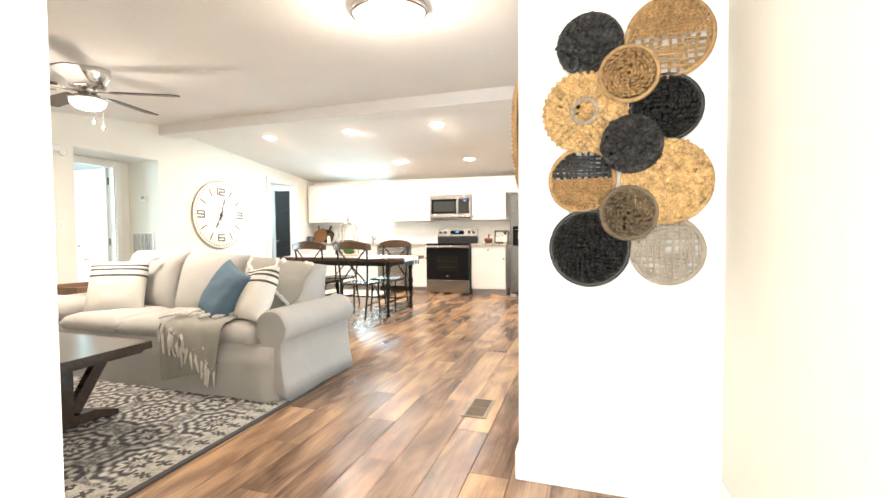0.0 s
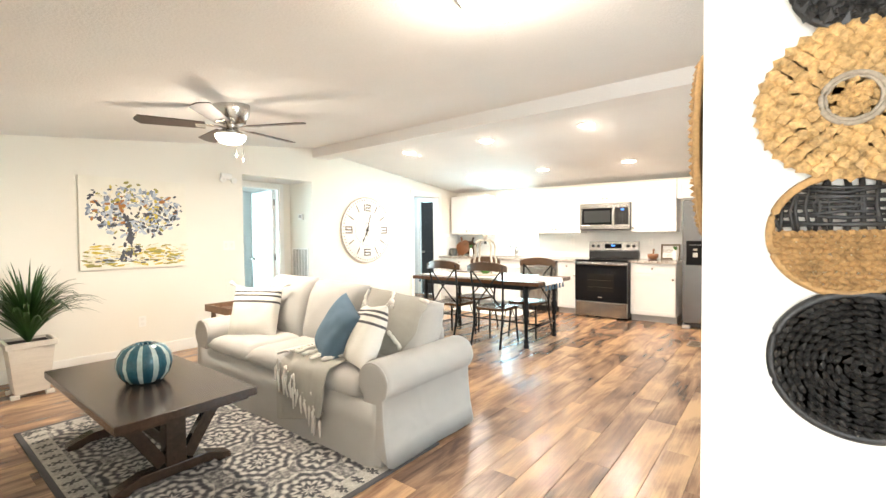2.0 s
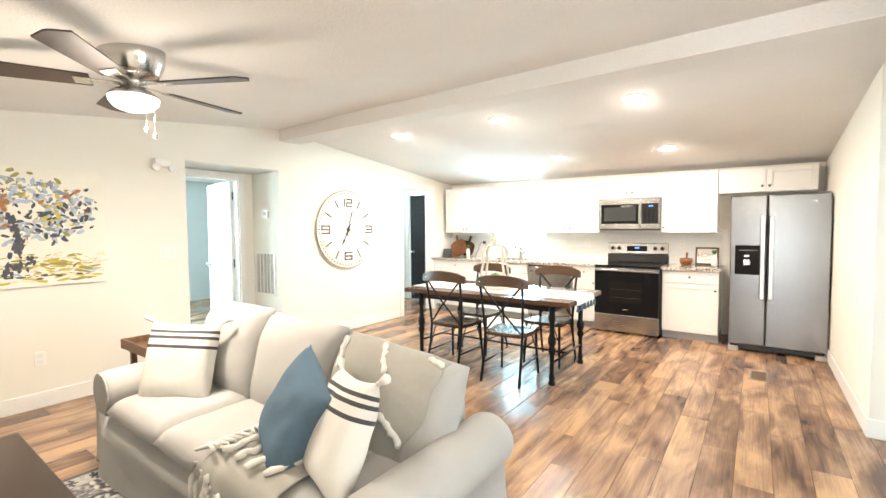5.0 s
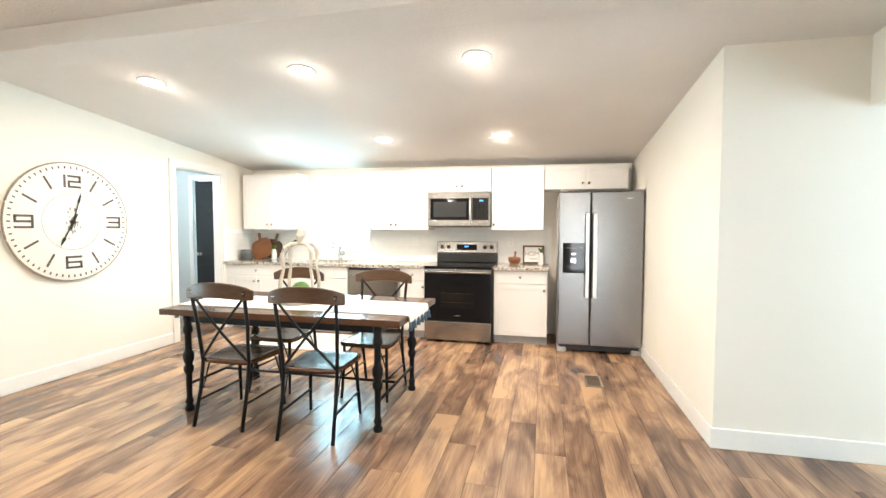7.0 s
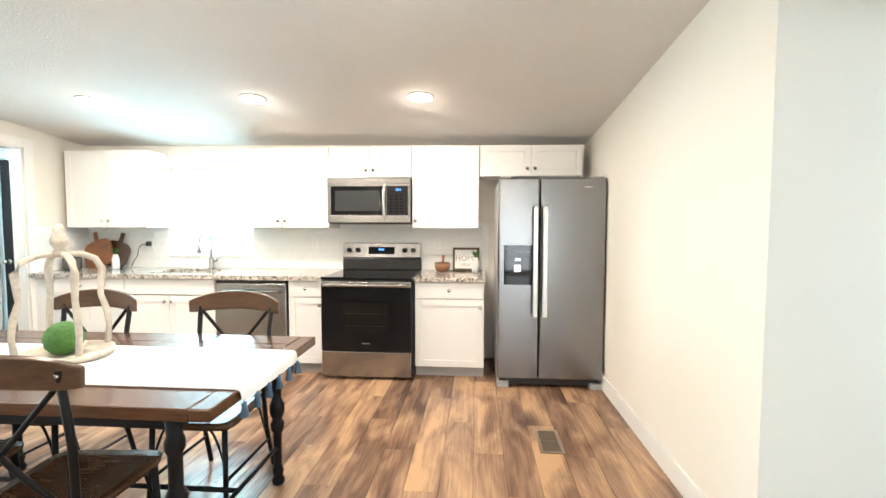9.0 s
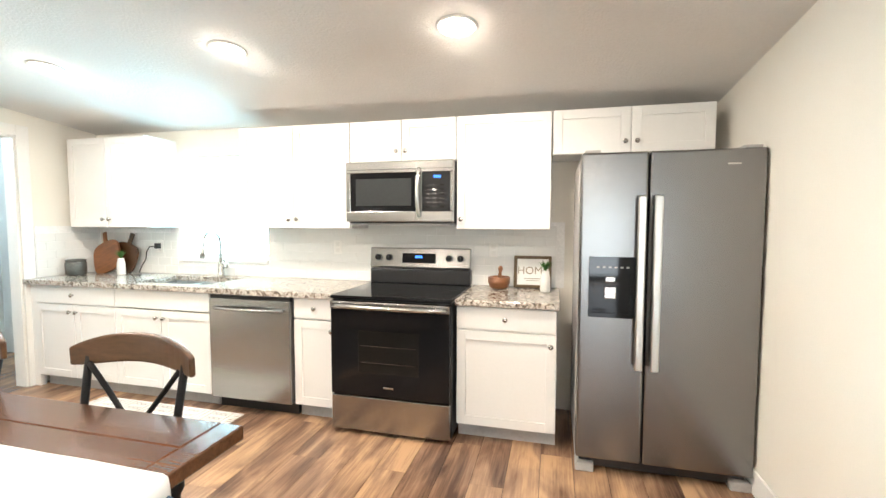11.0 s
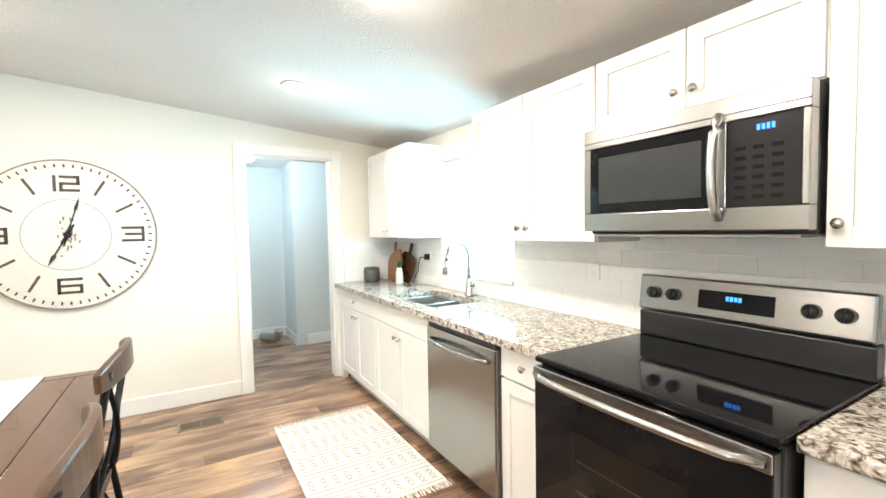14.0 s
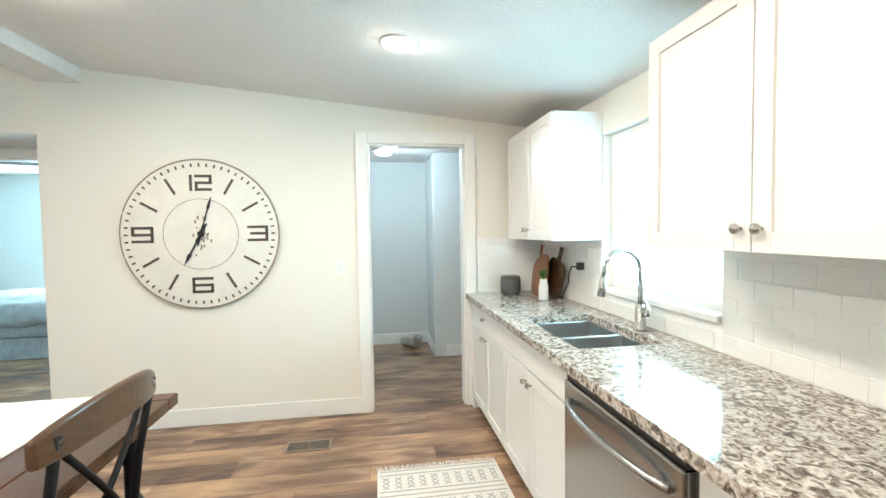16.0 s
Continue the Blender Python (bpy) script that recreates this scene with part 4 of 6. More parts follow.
for i in range(64):
    y = -0.355 + 0.71 * i / 63
    for s in (1, -1):
        add_tube(bm, [(s * 0.595, y, 0.006), (s * 0.62, y + rnd.uniform(-0.006, 0.006), 0.006), (s * (0.645 + rnd.uniform(0, 0.012)), y + rnd.uniform(-0.012, 0.012), 0.003)], 0.003, 4)
tagged(finish("mat_fringe", bm, M_CREAM, km), kind="stuff")

# ---- dining ----
tb = thing("dining_table", pose(-3.13, 5.555, 0), "dark walnut plank dining table with turned iron legs", "dining table")
for i in range(6):
    a = -0.475 + 0.95 * i / 6
    box("plank", (-0.857, a + 0.001, 0.73), (0.857, a + 0.95 / 6 - 0.001, 0.775), M_WOOD, tb, 0.004)
for s in (-1, 1):
    box("breadboard_end", (min(s * 0.859, s * 0.937), -0.475, 0.73), (max(s * 0.859, s * 0.937), 0.475, 0.775), M_WOOD, tb, 0.005)
boxes("apron", [((-0.78, -0.41, 0.67), (0.78, -0.38, 0.73)), ((-0.78, 0.37, 0.67), (0.78, 0.40, 0.73)), ((-0.78, -0.38, 0.67), (-0.75, 0.37, 0.73)), ((0.75, -0.38, 0.67), (0.78, 0.37, 0.73))], M_IRON, tb)
LEG = [(0.030, 0), (0.034, 0.02), (0.022, 0.045), (0.030, 0.07), (0.020, 0.10), (0.022, 0.28), (0.034, 0.30), (0.036, 0.33), (0.024, 0.35), (0.038, 0.39), (0.038, 0.43), (0.024, 0.46), (0.024, 0.58), (0.034, 0.60), (0.034, 0.63), (0.026, 0.65), (0.032, 0.73)]
for x in (-0.755, 0.755):
    for y in (-0.40, 0.38):
        lathe("table_leg", LEG, M_IRON, tb, 16, (x, y, 0))
for x in (-0.755, 0.755):
    tubes("stretcher", [[(x, -0.40, 0.20), (x, 0.38, 0.20)]], 0.011, M_IRON, tb)
tubes("stretcher", [[(-0.755, -0.01, 0.20), (0.755, -0.01, 0.20)]], 0.011, M_IRON, tb)
rn = thing("table_runner", pose(-3.13, 5.50, 0.776), "white cotton table runner with blue-grey tassels", "table runner")
bm = bmesh.new()
prof = [(-0.952, -0.045), (-0.950, -0.02), (-0.945, 0.0), (-0.93, 0.006)] + [(-0.93 + 1.86 * i / 24, 0.006) for i in range(1, 24)] + [(0.93, 0.006), (0.945, 0.0), (0.950, -0.02), (0.952, -0.045)]
rows = []
for x, z in prof:
    rows.append([(bm.verts.new((x, -0.25 + 0.5 * j / 10, z + 0.003 * noise.noise(Vector((x * 5, j * 0.7, 1))))), bm.verts.new((x, -0.25 + 0.5 * j / 10, z - 0.0045))) for j in range(11)])
for a, b in zip(rows, rows[1:]):
    for j in range(10):
        bm.faces.new((a[j][0], b[j][0], b[j + 1][0], a[j + 1][0]))
        bm.faces.new((a[j][1], a[j + 1][1], b[j + 1][1], b[j][1]))
    for j in (0, 10):
        bm.faces.new((a[j][0], a[j][1], b[j][1], b[j][0]))
finish("runner_cloth", bm, M_RUNNER, rn, True)
for s in (1, -1):
    for j in range(6):
        lathe("tassel", [(0.004, 0), (0.013, -0.012), (0.010, -0.02), (0.017, -0.06), (0, -0.062)], M_BLUEFAB, rn, 8, (s * 0.955, -0.24 + 0.096 * j, -0.043))


def dining_chair(m):
    c = thing("dining_chair", m, "dark cross-back dining chair with wooden seat and iron frame", "chair", "chairs round the table")
    bm = bmesh.new()
    n = 10
    top, bot = {}, {}
    for i in range(n + 1):
        for j in range(n + 1):
            u, v = 2 * i / n - 1, 2 * j / n - 1
            w = 0.215 + 0.015 * v
            cx = math.copysign(abs(u) ** 0.9, u) * w * (1 - 0.10 * abs(v) ** 6)
            cy = v * 0.21 * (1 - 0.08 * abs(u) ** 6)
            dish = -0.012 * (1 - u * u) * (1 - v * v)
            top[i, j] = bm.verts.new((cx, cy, 0.452 + dish))
            bot[i, j] = bm.verts.new((cx * 0.97, cy * 0.97, 0.424))
    for i in range(n):
        for j in range(n):
            bm.faces.new((top[i, j], top[i + 1, j], top[i + 1, j + 1], top[i, j + 1]))
            bm.faces.new((bot[i, j], bot[i, j + 1], bot[i + 1, j + 1], bot[i + 1, j]))
    for i in range(n):
        for p, q in (((i, 0), (i + 1, 0)), ((i + 1, n), (i, n)), ((0, i + 1), (0, i)), ((n, i), (n, i + 1))):
            bm.faces.new((top[p], bot[p], bot[q], top[q]))
    finish("seat", bm, M_CHAIRWOOD, c, True)
    for s in (-1, 1):
        tubes("front_leg", [[(s * 0.18, 0.17, 0.43), (s * 0.185, 0.18, 0.22), (s * 0.195, 0.20, 0.0)]], [0.014, 0.013, 0.011], M_IRON, c)
        tubes("back_leg", [[(s * 0.19, -0.29, 0.0), (s * 0.185, -0.225, 0.25), (s * 0.185, -0.20, 0.44), (s * 0.20, -0.225, 0.70), (s * 0.21, -0.27, 0.95)]], 0.013, M_IRON, c)
        tubes("leg_brace", [arc(lambda u: (s * (0.18 - 0.08 * u), 0.175, 0.24 + 0.18 * math.sin(u * math.pi / 2)), 6)], 0.006, M_IRON, c, 6)
        tubes("leg_brace", [arc(lambda u: (s * 0.186, -0.20 + 0.09 * u, 0.24 + 0.18 * math.sin(u * math.pi / 2)), 6)], 0.006, M_IRON, c, 6)
    for s in (-1, 1):
        tubes("stretcher", [[(s * 0.185, 0.185, 0.17), (s * 0.185, -0.24, 0.17)]], 0.008, M_IRON, c)
    for s in (-1, 1):
        tubes("cross_brace", [arc(lambda u: (s * (-0.185 + 0.375 * u), -0.205 - 0.05 * u - 0.02 * math.sin(math.pi * u) + 0.006 * s, 0.46 + 0.44 * u), 10)], 0.0095, M_IRON, c)
    bm = bmesh.new()
    prev = None
    n = 16
    first = None
    for i in range(n + 1):
        u = 2 * i / n - 1
        x = 0.262 * u
        y = -0.30 + 0.055 * u * u
        zc = 0.955 - 0.034 * u * u
        hh = 0.052 * (1 - 0.35 * u ** 4)
        q = [bm.verts.new((x, y + dy, zc + dz)) for dy, dz in ((-0.012, -hh), (0.012, -hh), (0.014, hh), (-0.010, hh))]
        if prev:
            for k in range(4):
                bm.faces.new((prev[k], prev[(k + 1) % 4], q[(k + 1) % 4], q[k]))
        else:
            bm.faces.new(q)
        prev = q
    bm.faces.new(prev[::-1])
    finish("top_rail", bm, M_RAIL, c, bevel=0.008)
    for s in (-1, 1):
        lathe("rivet", [(0.008, -0.012), (0.008, 0.012), (0, 0.014)], M_NICKEL, c, 10, (s * 0.208, -0.268, 0.935), "y")
    return c


ch = dining_chair(pose(-3.45, 5.22, 0))
for m in (pose(-2.79, 5.18, 0, 0, 0, 4), pose(-2.68, 5.83, 0, 0, 0, 180), pose(-3.52, 5.82, 0, 0, 0, 178)):
    copy_thing(ch, m)

# lantern centrepiece
ln = thing("bead_lantern", pose(-3.18, 5.55, 0.784), "whitewashed wooden lantern centrepiece with moss ball", "lantern")
lathe("tray", [(0.17, 0), (0.185, 0.008), (0.185, 0.03), (0.17, 0.032), (0.165, 0.014), (0, 0.014)], M_BEAD, ln, 32)
for k in range(4):
    a = math.pi / 4 + k * math.pi / 2 + 0.3
    pts = []
    for u, z in ((0.165, 0.03), (0.175, 0.12), (0.165, 0.20), (0.145, 0.27), (0.150, 0.34), (0.155, 0.39), (0.13, 0.44), (0.08, 0.465), (0.02, 0.47)):
        pts.append((u * math.cos(a), u * math.sin(a), z))
    tubes("curved_rib", [pts], [0.014, 0.012, 0.014, 0.012, 0.015, 0.016, 0.015, 0.014, 0.012], M_BEAD, ln, 8)
lathe("finial", [(0.03, 0.455), (0.035, 0.475), (0.018, 0.49), (0.034, 0.515), (0.034, 0.535), (0.016, 0.555), (0.024, 0.575), (0.012, 0.60), (0, 0.602)], M_BEAD, ln, 18)
mb = bmesh.new()
bmesh.ops.create_icosphere(mb, subdivisions=4, radius=0.075)
for v in mb.verts:
    v.co *= 1 + 0.06 * noise.noise(v.co * 60) + 0.03 * noise.noise(v.co * 150)
    v.co.z += 0.088
finish("moss_ball", mb, M_BOX, ln, True)

# ---- lamps and ceiling fixtures ----
TILT_N, TILT_S = -math.degrees(math.atan(0.105)), math.degrees(math.atan(0.1155))
first = None
for x, y in DOWNLIGHTS:
    if first:
        copy_thing(first, pose(x, y, north_ceiling(y, x), TILT_N))
        continue
    first = thing("recessed_downlight", pose(x, y, north_ceiling(y, x), TILT_N), "lit white recessed ceiling downlight", "ceiling light", "recessed kitchen downlights")
    # Ring and lens are oversized to take in the lamp's bloom.
    lathe("trim_ring", [(0.10, 0.0), (0.10, -0.006), (0.088, -0.010), (0.084, -0.004), (0.084, 0.0)], M_TRIM, first, 28)
    lathe("light_lens", [(0.084, 0.0), (0.082, -0.006), (0.0, -0.008)], M_CANLIGHT, first, 28)
dl = thing("ceiling_dome_light", pose(-0.98, 2.25, south_ceiling(2.25, -0.98), TILT_S), "frosted glass flush ceiling light with nickel rim", "ceiling light")
lathe("rim", [(0.19, 0), (0.215, -0.01), (0.22, -0.03), (0.205, -0.045), (0.195, -0.03), (0.19, -0.005)], M_NICKEL, dl, 40)
lathe("glass_dome", [(0.198, -0.035), (0.185, -0.065), (0.14, -0.098), (0.07, -0.118), (0.0, -0.124)], M_LAMPGLASS, dl, 40)
lathe("finial", [(0.014, -0.122), (0.016, -0.132), (0.008, -0.142), (0.009, -0.15), (0, -0.154)], M_NICKEL, dl, 14)

fan = thing("ceiling_fan", pose(-3.60, 2.37, south_ceiling(2.37)), "brushed nickel ceiling fan with five dark blades and lit bowl", "ceiling fan")
lathe("motor_housing", [(0.15, 0.03), (0.15, -0.03), (0.145, -0.06), (0.125, -0.11), (0.115, -0.135), (0.06, -0.14), (0.06, -0.20), (0.085, -0.205), (0.11, -0.225), (0.12, -0.24), (0, -0.24)], M_NICKEL, fan, 36)
lathe("light_bowl", [(0.115, -0.241), (0.112, -0.265), (0.085, -0.295), (0.04, -0.310), (0, -0.314)], M_LAMPGLASS, fan, 32)
for k in range(5):
    a = 72 * k + 28
    bm = bmesh.new()
    n = 14
    edge = []
    for i in range(n + 1):
        u = i / n
        w = 0.058 + 0.016 * u
        if u > 0.93:
            w *= math.sqrt(max(0.02, 1 - ((u - 0.93) / 0.07) ** 2))
        edge.append((0.18 + 0.475 * u, w))
    top = [bm.verts.new((x, w, 0.004)) for x, w in edge] + [bm.verts.new((x, -w, 0.004)) for x, w in edge[::-1]]
    bot = [bm.verts.new((v.co.x, v.co.y, -0.004)) for v in top]
    bm.faces.new(top)
    bm.faces.new(bot[::-1])
    for i in range(len(top)):
        j = (i + 1) % len(top)
        bm.faces.new((top[i], bot[i], bot[j], top[j]))
    bl = finish("blade", bm, M_BLADE, fan)
    bl.matrix_basis = pose(0, 0, -0.172, 0, 0, a) @ pose(0, 0, 0, 11, 0, 0)
    ir = boxes("blade_iron", [((0.05, -0.018, -0.006), (0.20, 0.018, 0.0)), ((0.18, -0.035, -0.012), (0.25, 0.035, -0.0045))], M_NICKEL, fan, 0.002)
    ir.matrix_basis = pose(0, 0, -0.170, 0, 0, a) @ pose(0, 0, 0, 11, 0, 0)
for x, L in ((0.06, 0.12), (-0.05, 0.07)):
    tubes("pull_chain", [[(x, 0.07, -0.24), (x, 0.072, -0.30), (x, 0.072, -0.30 - L)]], 0.0016, M_NICKEL, fan, 6)
    lathe("pull_bob", [(0.003, 0), (0.010, -0.012), (0.010, -0.025), (0, -0.034)], M_NICKEL, fan, 10, (x, 0.072, -0.30 - L))

# ---- wall clock ----
ck = thing("wall_clock", pose(X0, 5.60, 1.425, 0, 0, 90) @ Matrix.Diagonal((0.965, 1, 0.965, 1)), "large cream wooden wall clock with brown numerals", "clock")
lathe("clock_body", [(0.545, -0.002), (0.562, -0.012), (0.562, -0.032), (0.553, -0.036), (0, -0.036)], M_CLOCK, ck, 96, axis="y")
bm = bmesh.new()
add_tube(bm, [(0.558 * math.cos(a), -0.030, 0.558 * math.sin(a)) for a in [2 * math.pi * i / 96 for i in range(96)]], 0.008, 8, True)
finish("clock_rim", bm, M_CLOCKRIM, ck, True)
bm = bmesh.new()
for i in range(60):
    add_box(bm, (-0.006, -0.0385, 0.505), (0.006, -0.034, 0.530), Matrix.Rotation(2 * math.pi * i / 60, 4, "Y"))
tagged(finish("minute_marks", bm, M_NUM, ck), kind="stuff")
for i in range(12):
    if i % 3:
        hb = box("hour_bar", (-0.009, -0.039, 0.345), (0.009, -0.034, 0.475), M_NUM, ck, 0)
        hb.matrix_basis = Matrix.Rotation(2 * math.pi * i / 12, 4, "Y")


def strokes(name, segs, cx, cz, w, h, t, mat, parent):
    """Block numeral from strokes in a unit cell."""
    out = []
    for x0, z0, x1, z1 in segs:
        a, b = sorted((x0, x1)), sorted((z0, z1))
        out.append(((cx + (a[0] - 0.5) * w - t / 2, -0.039, cz + (b[0] - 0.5) * h - t / 2), (cx + (a[1] - 0.5) * w + t / 2, -0.034, cz + (b[1] - 0.5) * h + t / 2)))
    bm = bmesh.new()
    for a, b in out:
        add_box(bm, a, b)
    return finish(name, bm, mat, parent)


SIXS = [(0, 0, 0, 1), (0, 1, 1, 1), (0, 0.5, 1, 0.5), (0, 0, 1, 0), (1, 0, 1, 0.5)]
TWO = [(0, 1, 1, 1), (1, 0.5, 1, 1), (0, 0.5, 1, 0.5), (0, 0, 0, 0.5), (0, 0, 1, 0)]
THREE = [(0, 1, 1, 1), (1, 0, 1, 1), (0.15, 0.5, 1, 0.5), (0, 0, 1, 0)]
NINE = [(1, 0, 1, 1), (0, 1, 1, 1), (0, 0.5, 1, 0.5), (0, 0, 1, 0), (0, 0.5, 0, 1)]
TT = 0.020
strokes("numeral_one", [(0, 0, 0, 1)], -0.01, 0.385, 0.1, 0.10, TT, M_NUM, ck)
strokes("numeral_two", TWO, 0.028, 0.385, 0.10, 0.10, TT, M_NUM, ck)
strokes("numeral_three", THREE, 0.405, 0.0, 0.13, 0.10, TT, M_NUM, ck)
strokes("numeral_six", SIXS, 0.0, -0.385, 0.13, 0.10, TT, M_NUM, ck)
strokes("numeral_nine", NINE, -0.405, 0.0, 0.13, 0.10, TT, M_NUM, ck)
bm = bmesh.new()
add_tube(bm, [(0.265 * math.cos(a), -0.0362, 0.265 * math.sin(a)) for a in [2 * math.pi * i / 64 for i in range(64)]], 0.002, 4, True)
finish("inner_ring", bm, M_GREYW, ck)
rnd = random.Random(5)
bm = bmesh.new()
for i in range(26):
    x, z = rnd.gauss(0, 0.032), rnd.gauss(0, 0.05)
    add_box(bm, (x - 0.006, -0.0375, z - rnd.uniform(0.006, 0.02)), (x + 0.006, -0.0355, z + rnd.uniform(0.006, 0.02)))
tagged(finish("worn_mark", bm, M_GREYW, ck), kind="stuff")


def hand(name, angle, length, w):
    bm = bmesh.new()
    pts = [(-w * 0.5, -0.09), (w * 0.5, -0.09), (w * 0.9, length * 0.15), (w * 0.45, length * 0.3), (w * 0.45, length * 0.62), (w * 1.2, length * 0.70), (0, length), (-w * 1.2, length * 0.70), (-w * 0.45, length * 0.62), (-w * 0.45, length * 0.3), (-w * 0.9, length * 0.15)]
    f = bm.faces.new([bm.verts.new((x, -0.048, z)) for x, z in pts])
    ext = bmesh.ops.extrude_face_region(bm, geom=[f])
    bmesh.ops.translate(bm, vec=(0, 0.004, 0), verts=[v for v in ext["geom"] if isinstance(v, bmesh.types.BMVert)])
    ob = finish(name, bm, M_BLACK, ck)
    ob.matrix_basis = Matrix.Rotation(radians(angle), 4, "Y")


hand("minute_hand", 16, 0.30, 0.010)
hand("hour_hand", 208, 0.26, 0.013)
lathe("hub", [(0.024, -0.034), (0.022, -0.052), (0, -0.055)], M_BLACK, ck, 20, axis="y")

# ---- painting ----
pa = thing("tree_painting", pose(X0, 2.295, 1.47, 0, 0, 90) @ Matrix.Diagonal((1.06, 1, 1, 1)), "canvas painting of a tree in yellow and grey strokes", "painting")
box("canvas", (-0.465, -0.035, -0.478), (0.465, -0.002, 0.478), M_CANVAS, pa, 0.003)
PAINT = {"ink": (0.07, 0.075, 0.09), "slate": (0.22, 0.26, 0.33), "blue_grey": (0.42, 0.48, 0.55), "mustard": (0.55, 0.42, 0.07), "olive": (0.30, 0.27, 0.08), "cream": (0.72, 0.66, 0.52), "rust": (0.40, 0.17, 0.05)}
rnd = random.Random(11)
for key, colour in PAINT.items():
    bm = bmesh.new()
    k = 9 if key == "ink" else list(PAINT).index(key)

    def dab(x, z, s, a, e=0.5):
        if abs(x) < 0.44 and abs(z) < 0.455:
            y = -0.0358 - 0.0004 * k - rnd.uniform(0, 0.0003)
            n = 7
            c = [(x + s * math.cos(2 * math.pi * i / n) * rnd.uniform(0.7, 1.2), z + s * e * math.sin(2 * math.pi * i / n) * rnd.uniform(0.7, 1.2)) for i in range(n)]
            c = [(x + (px - x) * math.cos(a) - (pz - z) * math.sin(a), z + (px - x) * math.sin(a) + (pz - z) * math.cos(a)) for px, pz in c]
            bm.faces.new([bm.verts.new((px, y, pz)) for px, pz in c])

    if key == "ink":
        for i in range(60):
            u = rnd.random()
            dab(-0.08 + 0.03 * math.sin(u * 4) + rnd.gauss(0, 0.012 + 0.05 * (1 - u) ** 4), -0.38 + 0.50 * u, rnd.uniform(0.015, 0.035), 1.4 + rnd.gauss(0, 0.3), 0.45)
        for i in range(110):
            dab(rnd.uniform(-0.40, 0.42), rnd.gauss(0.08, 0.13), rnd.uniform(0.010, 0.030), rnd.uniform(0, 3))
        for i in range(20):
            dab(rnd.gauss(-0.08, 0.14), -0.39 + rnd.gauss(0, 0.012), rnd.uniform(0.012, 0.03), 0, 0.3)
    elif key in ("cream", "mustard", "olive"):
        for i in range(30):
            a = rnd.uniform(0, 6.3)
            r = 0.30 * math.sqrt(rnd.random())
            dab(-0.03 + 1.2 * r * math.cos(a), 0.14 + r * math.sin(a), rnd.uniform(0.010, 0.035), rnd.uniform(0, 3))
        for i in range(60):
            dab(rnd.uniform(-0.45, 0.45), rnd.uniform(-0.45, -0.22), rnd.uniform(0.02, 0.06), rnd.gauss(0, 0.2), 0.22)
    else:
        n = 150 if key != "rust" else 25
        for i in range(n):
            a = rnd.uniform(0, 6.3)
            r = rnd.uniform(0.08, 0.30)
            dab(0.0 + 1.35 * r * math.cos(a), 0.12 + r * 0.9 * math.sin(a), rnd.uniform(0.012, 0.040), rnd.uniform(0, 3))
        if key == "blue_grey":
            for i in range(30):
                dab(rnd.uniform(-0.45, 0.45), rnd.uniform(-0.42, -0.30), rnd.uniform(0.02, 0.05), rnd.gauss(0, 0.2), 0.25)
    tagged(finish("paint_strokes", bm, material("paint_" + key, colour, 0.7, vary=0.3, scale=20), pa), kind="stuff")

# ---- woven wall baskets ----


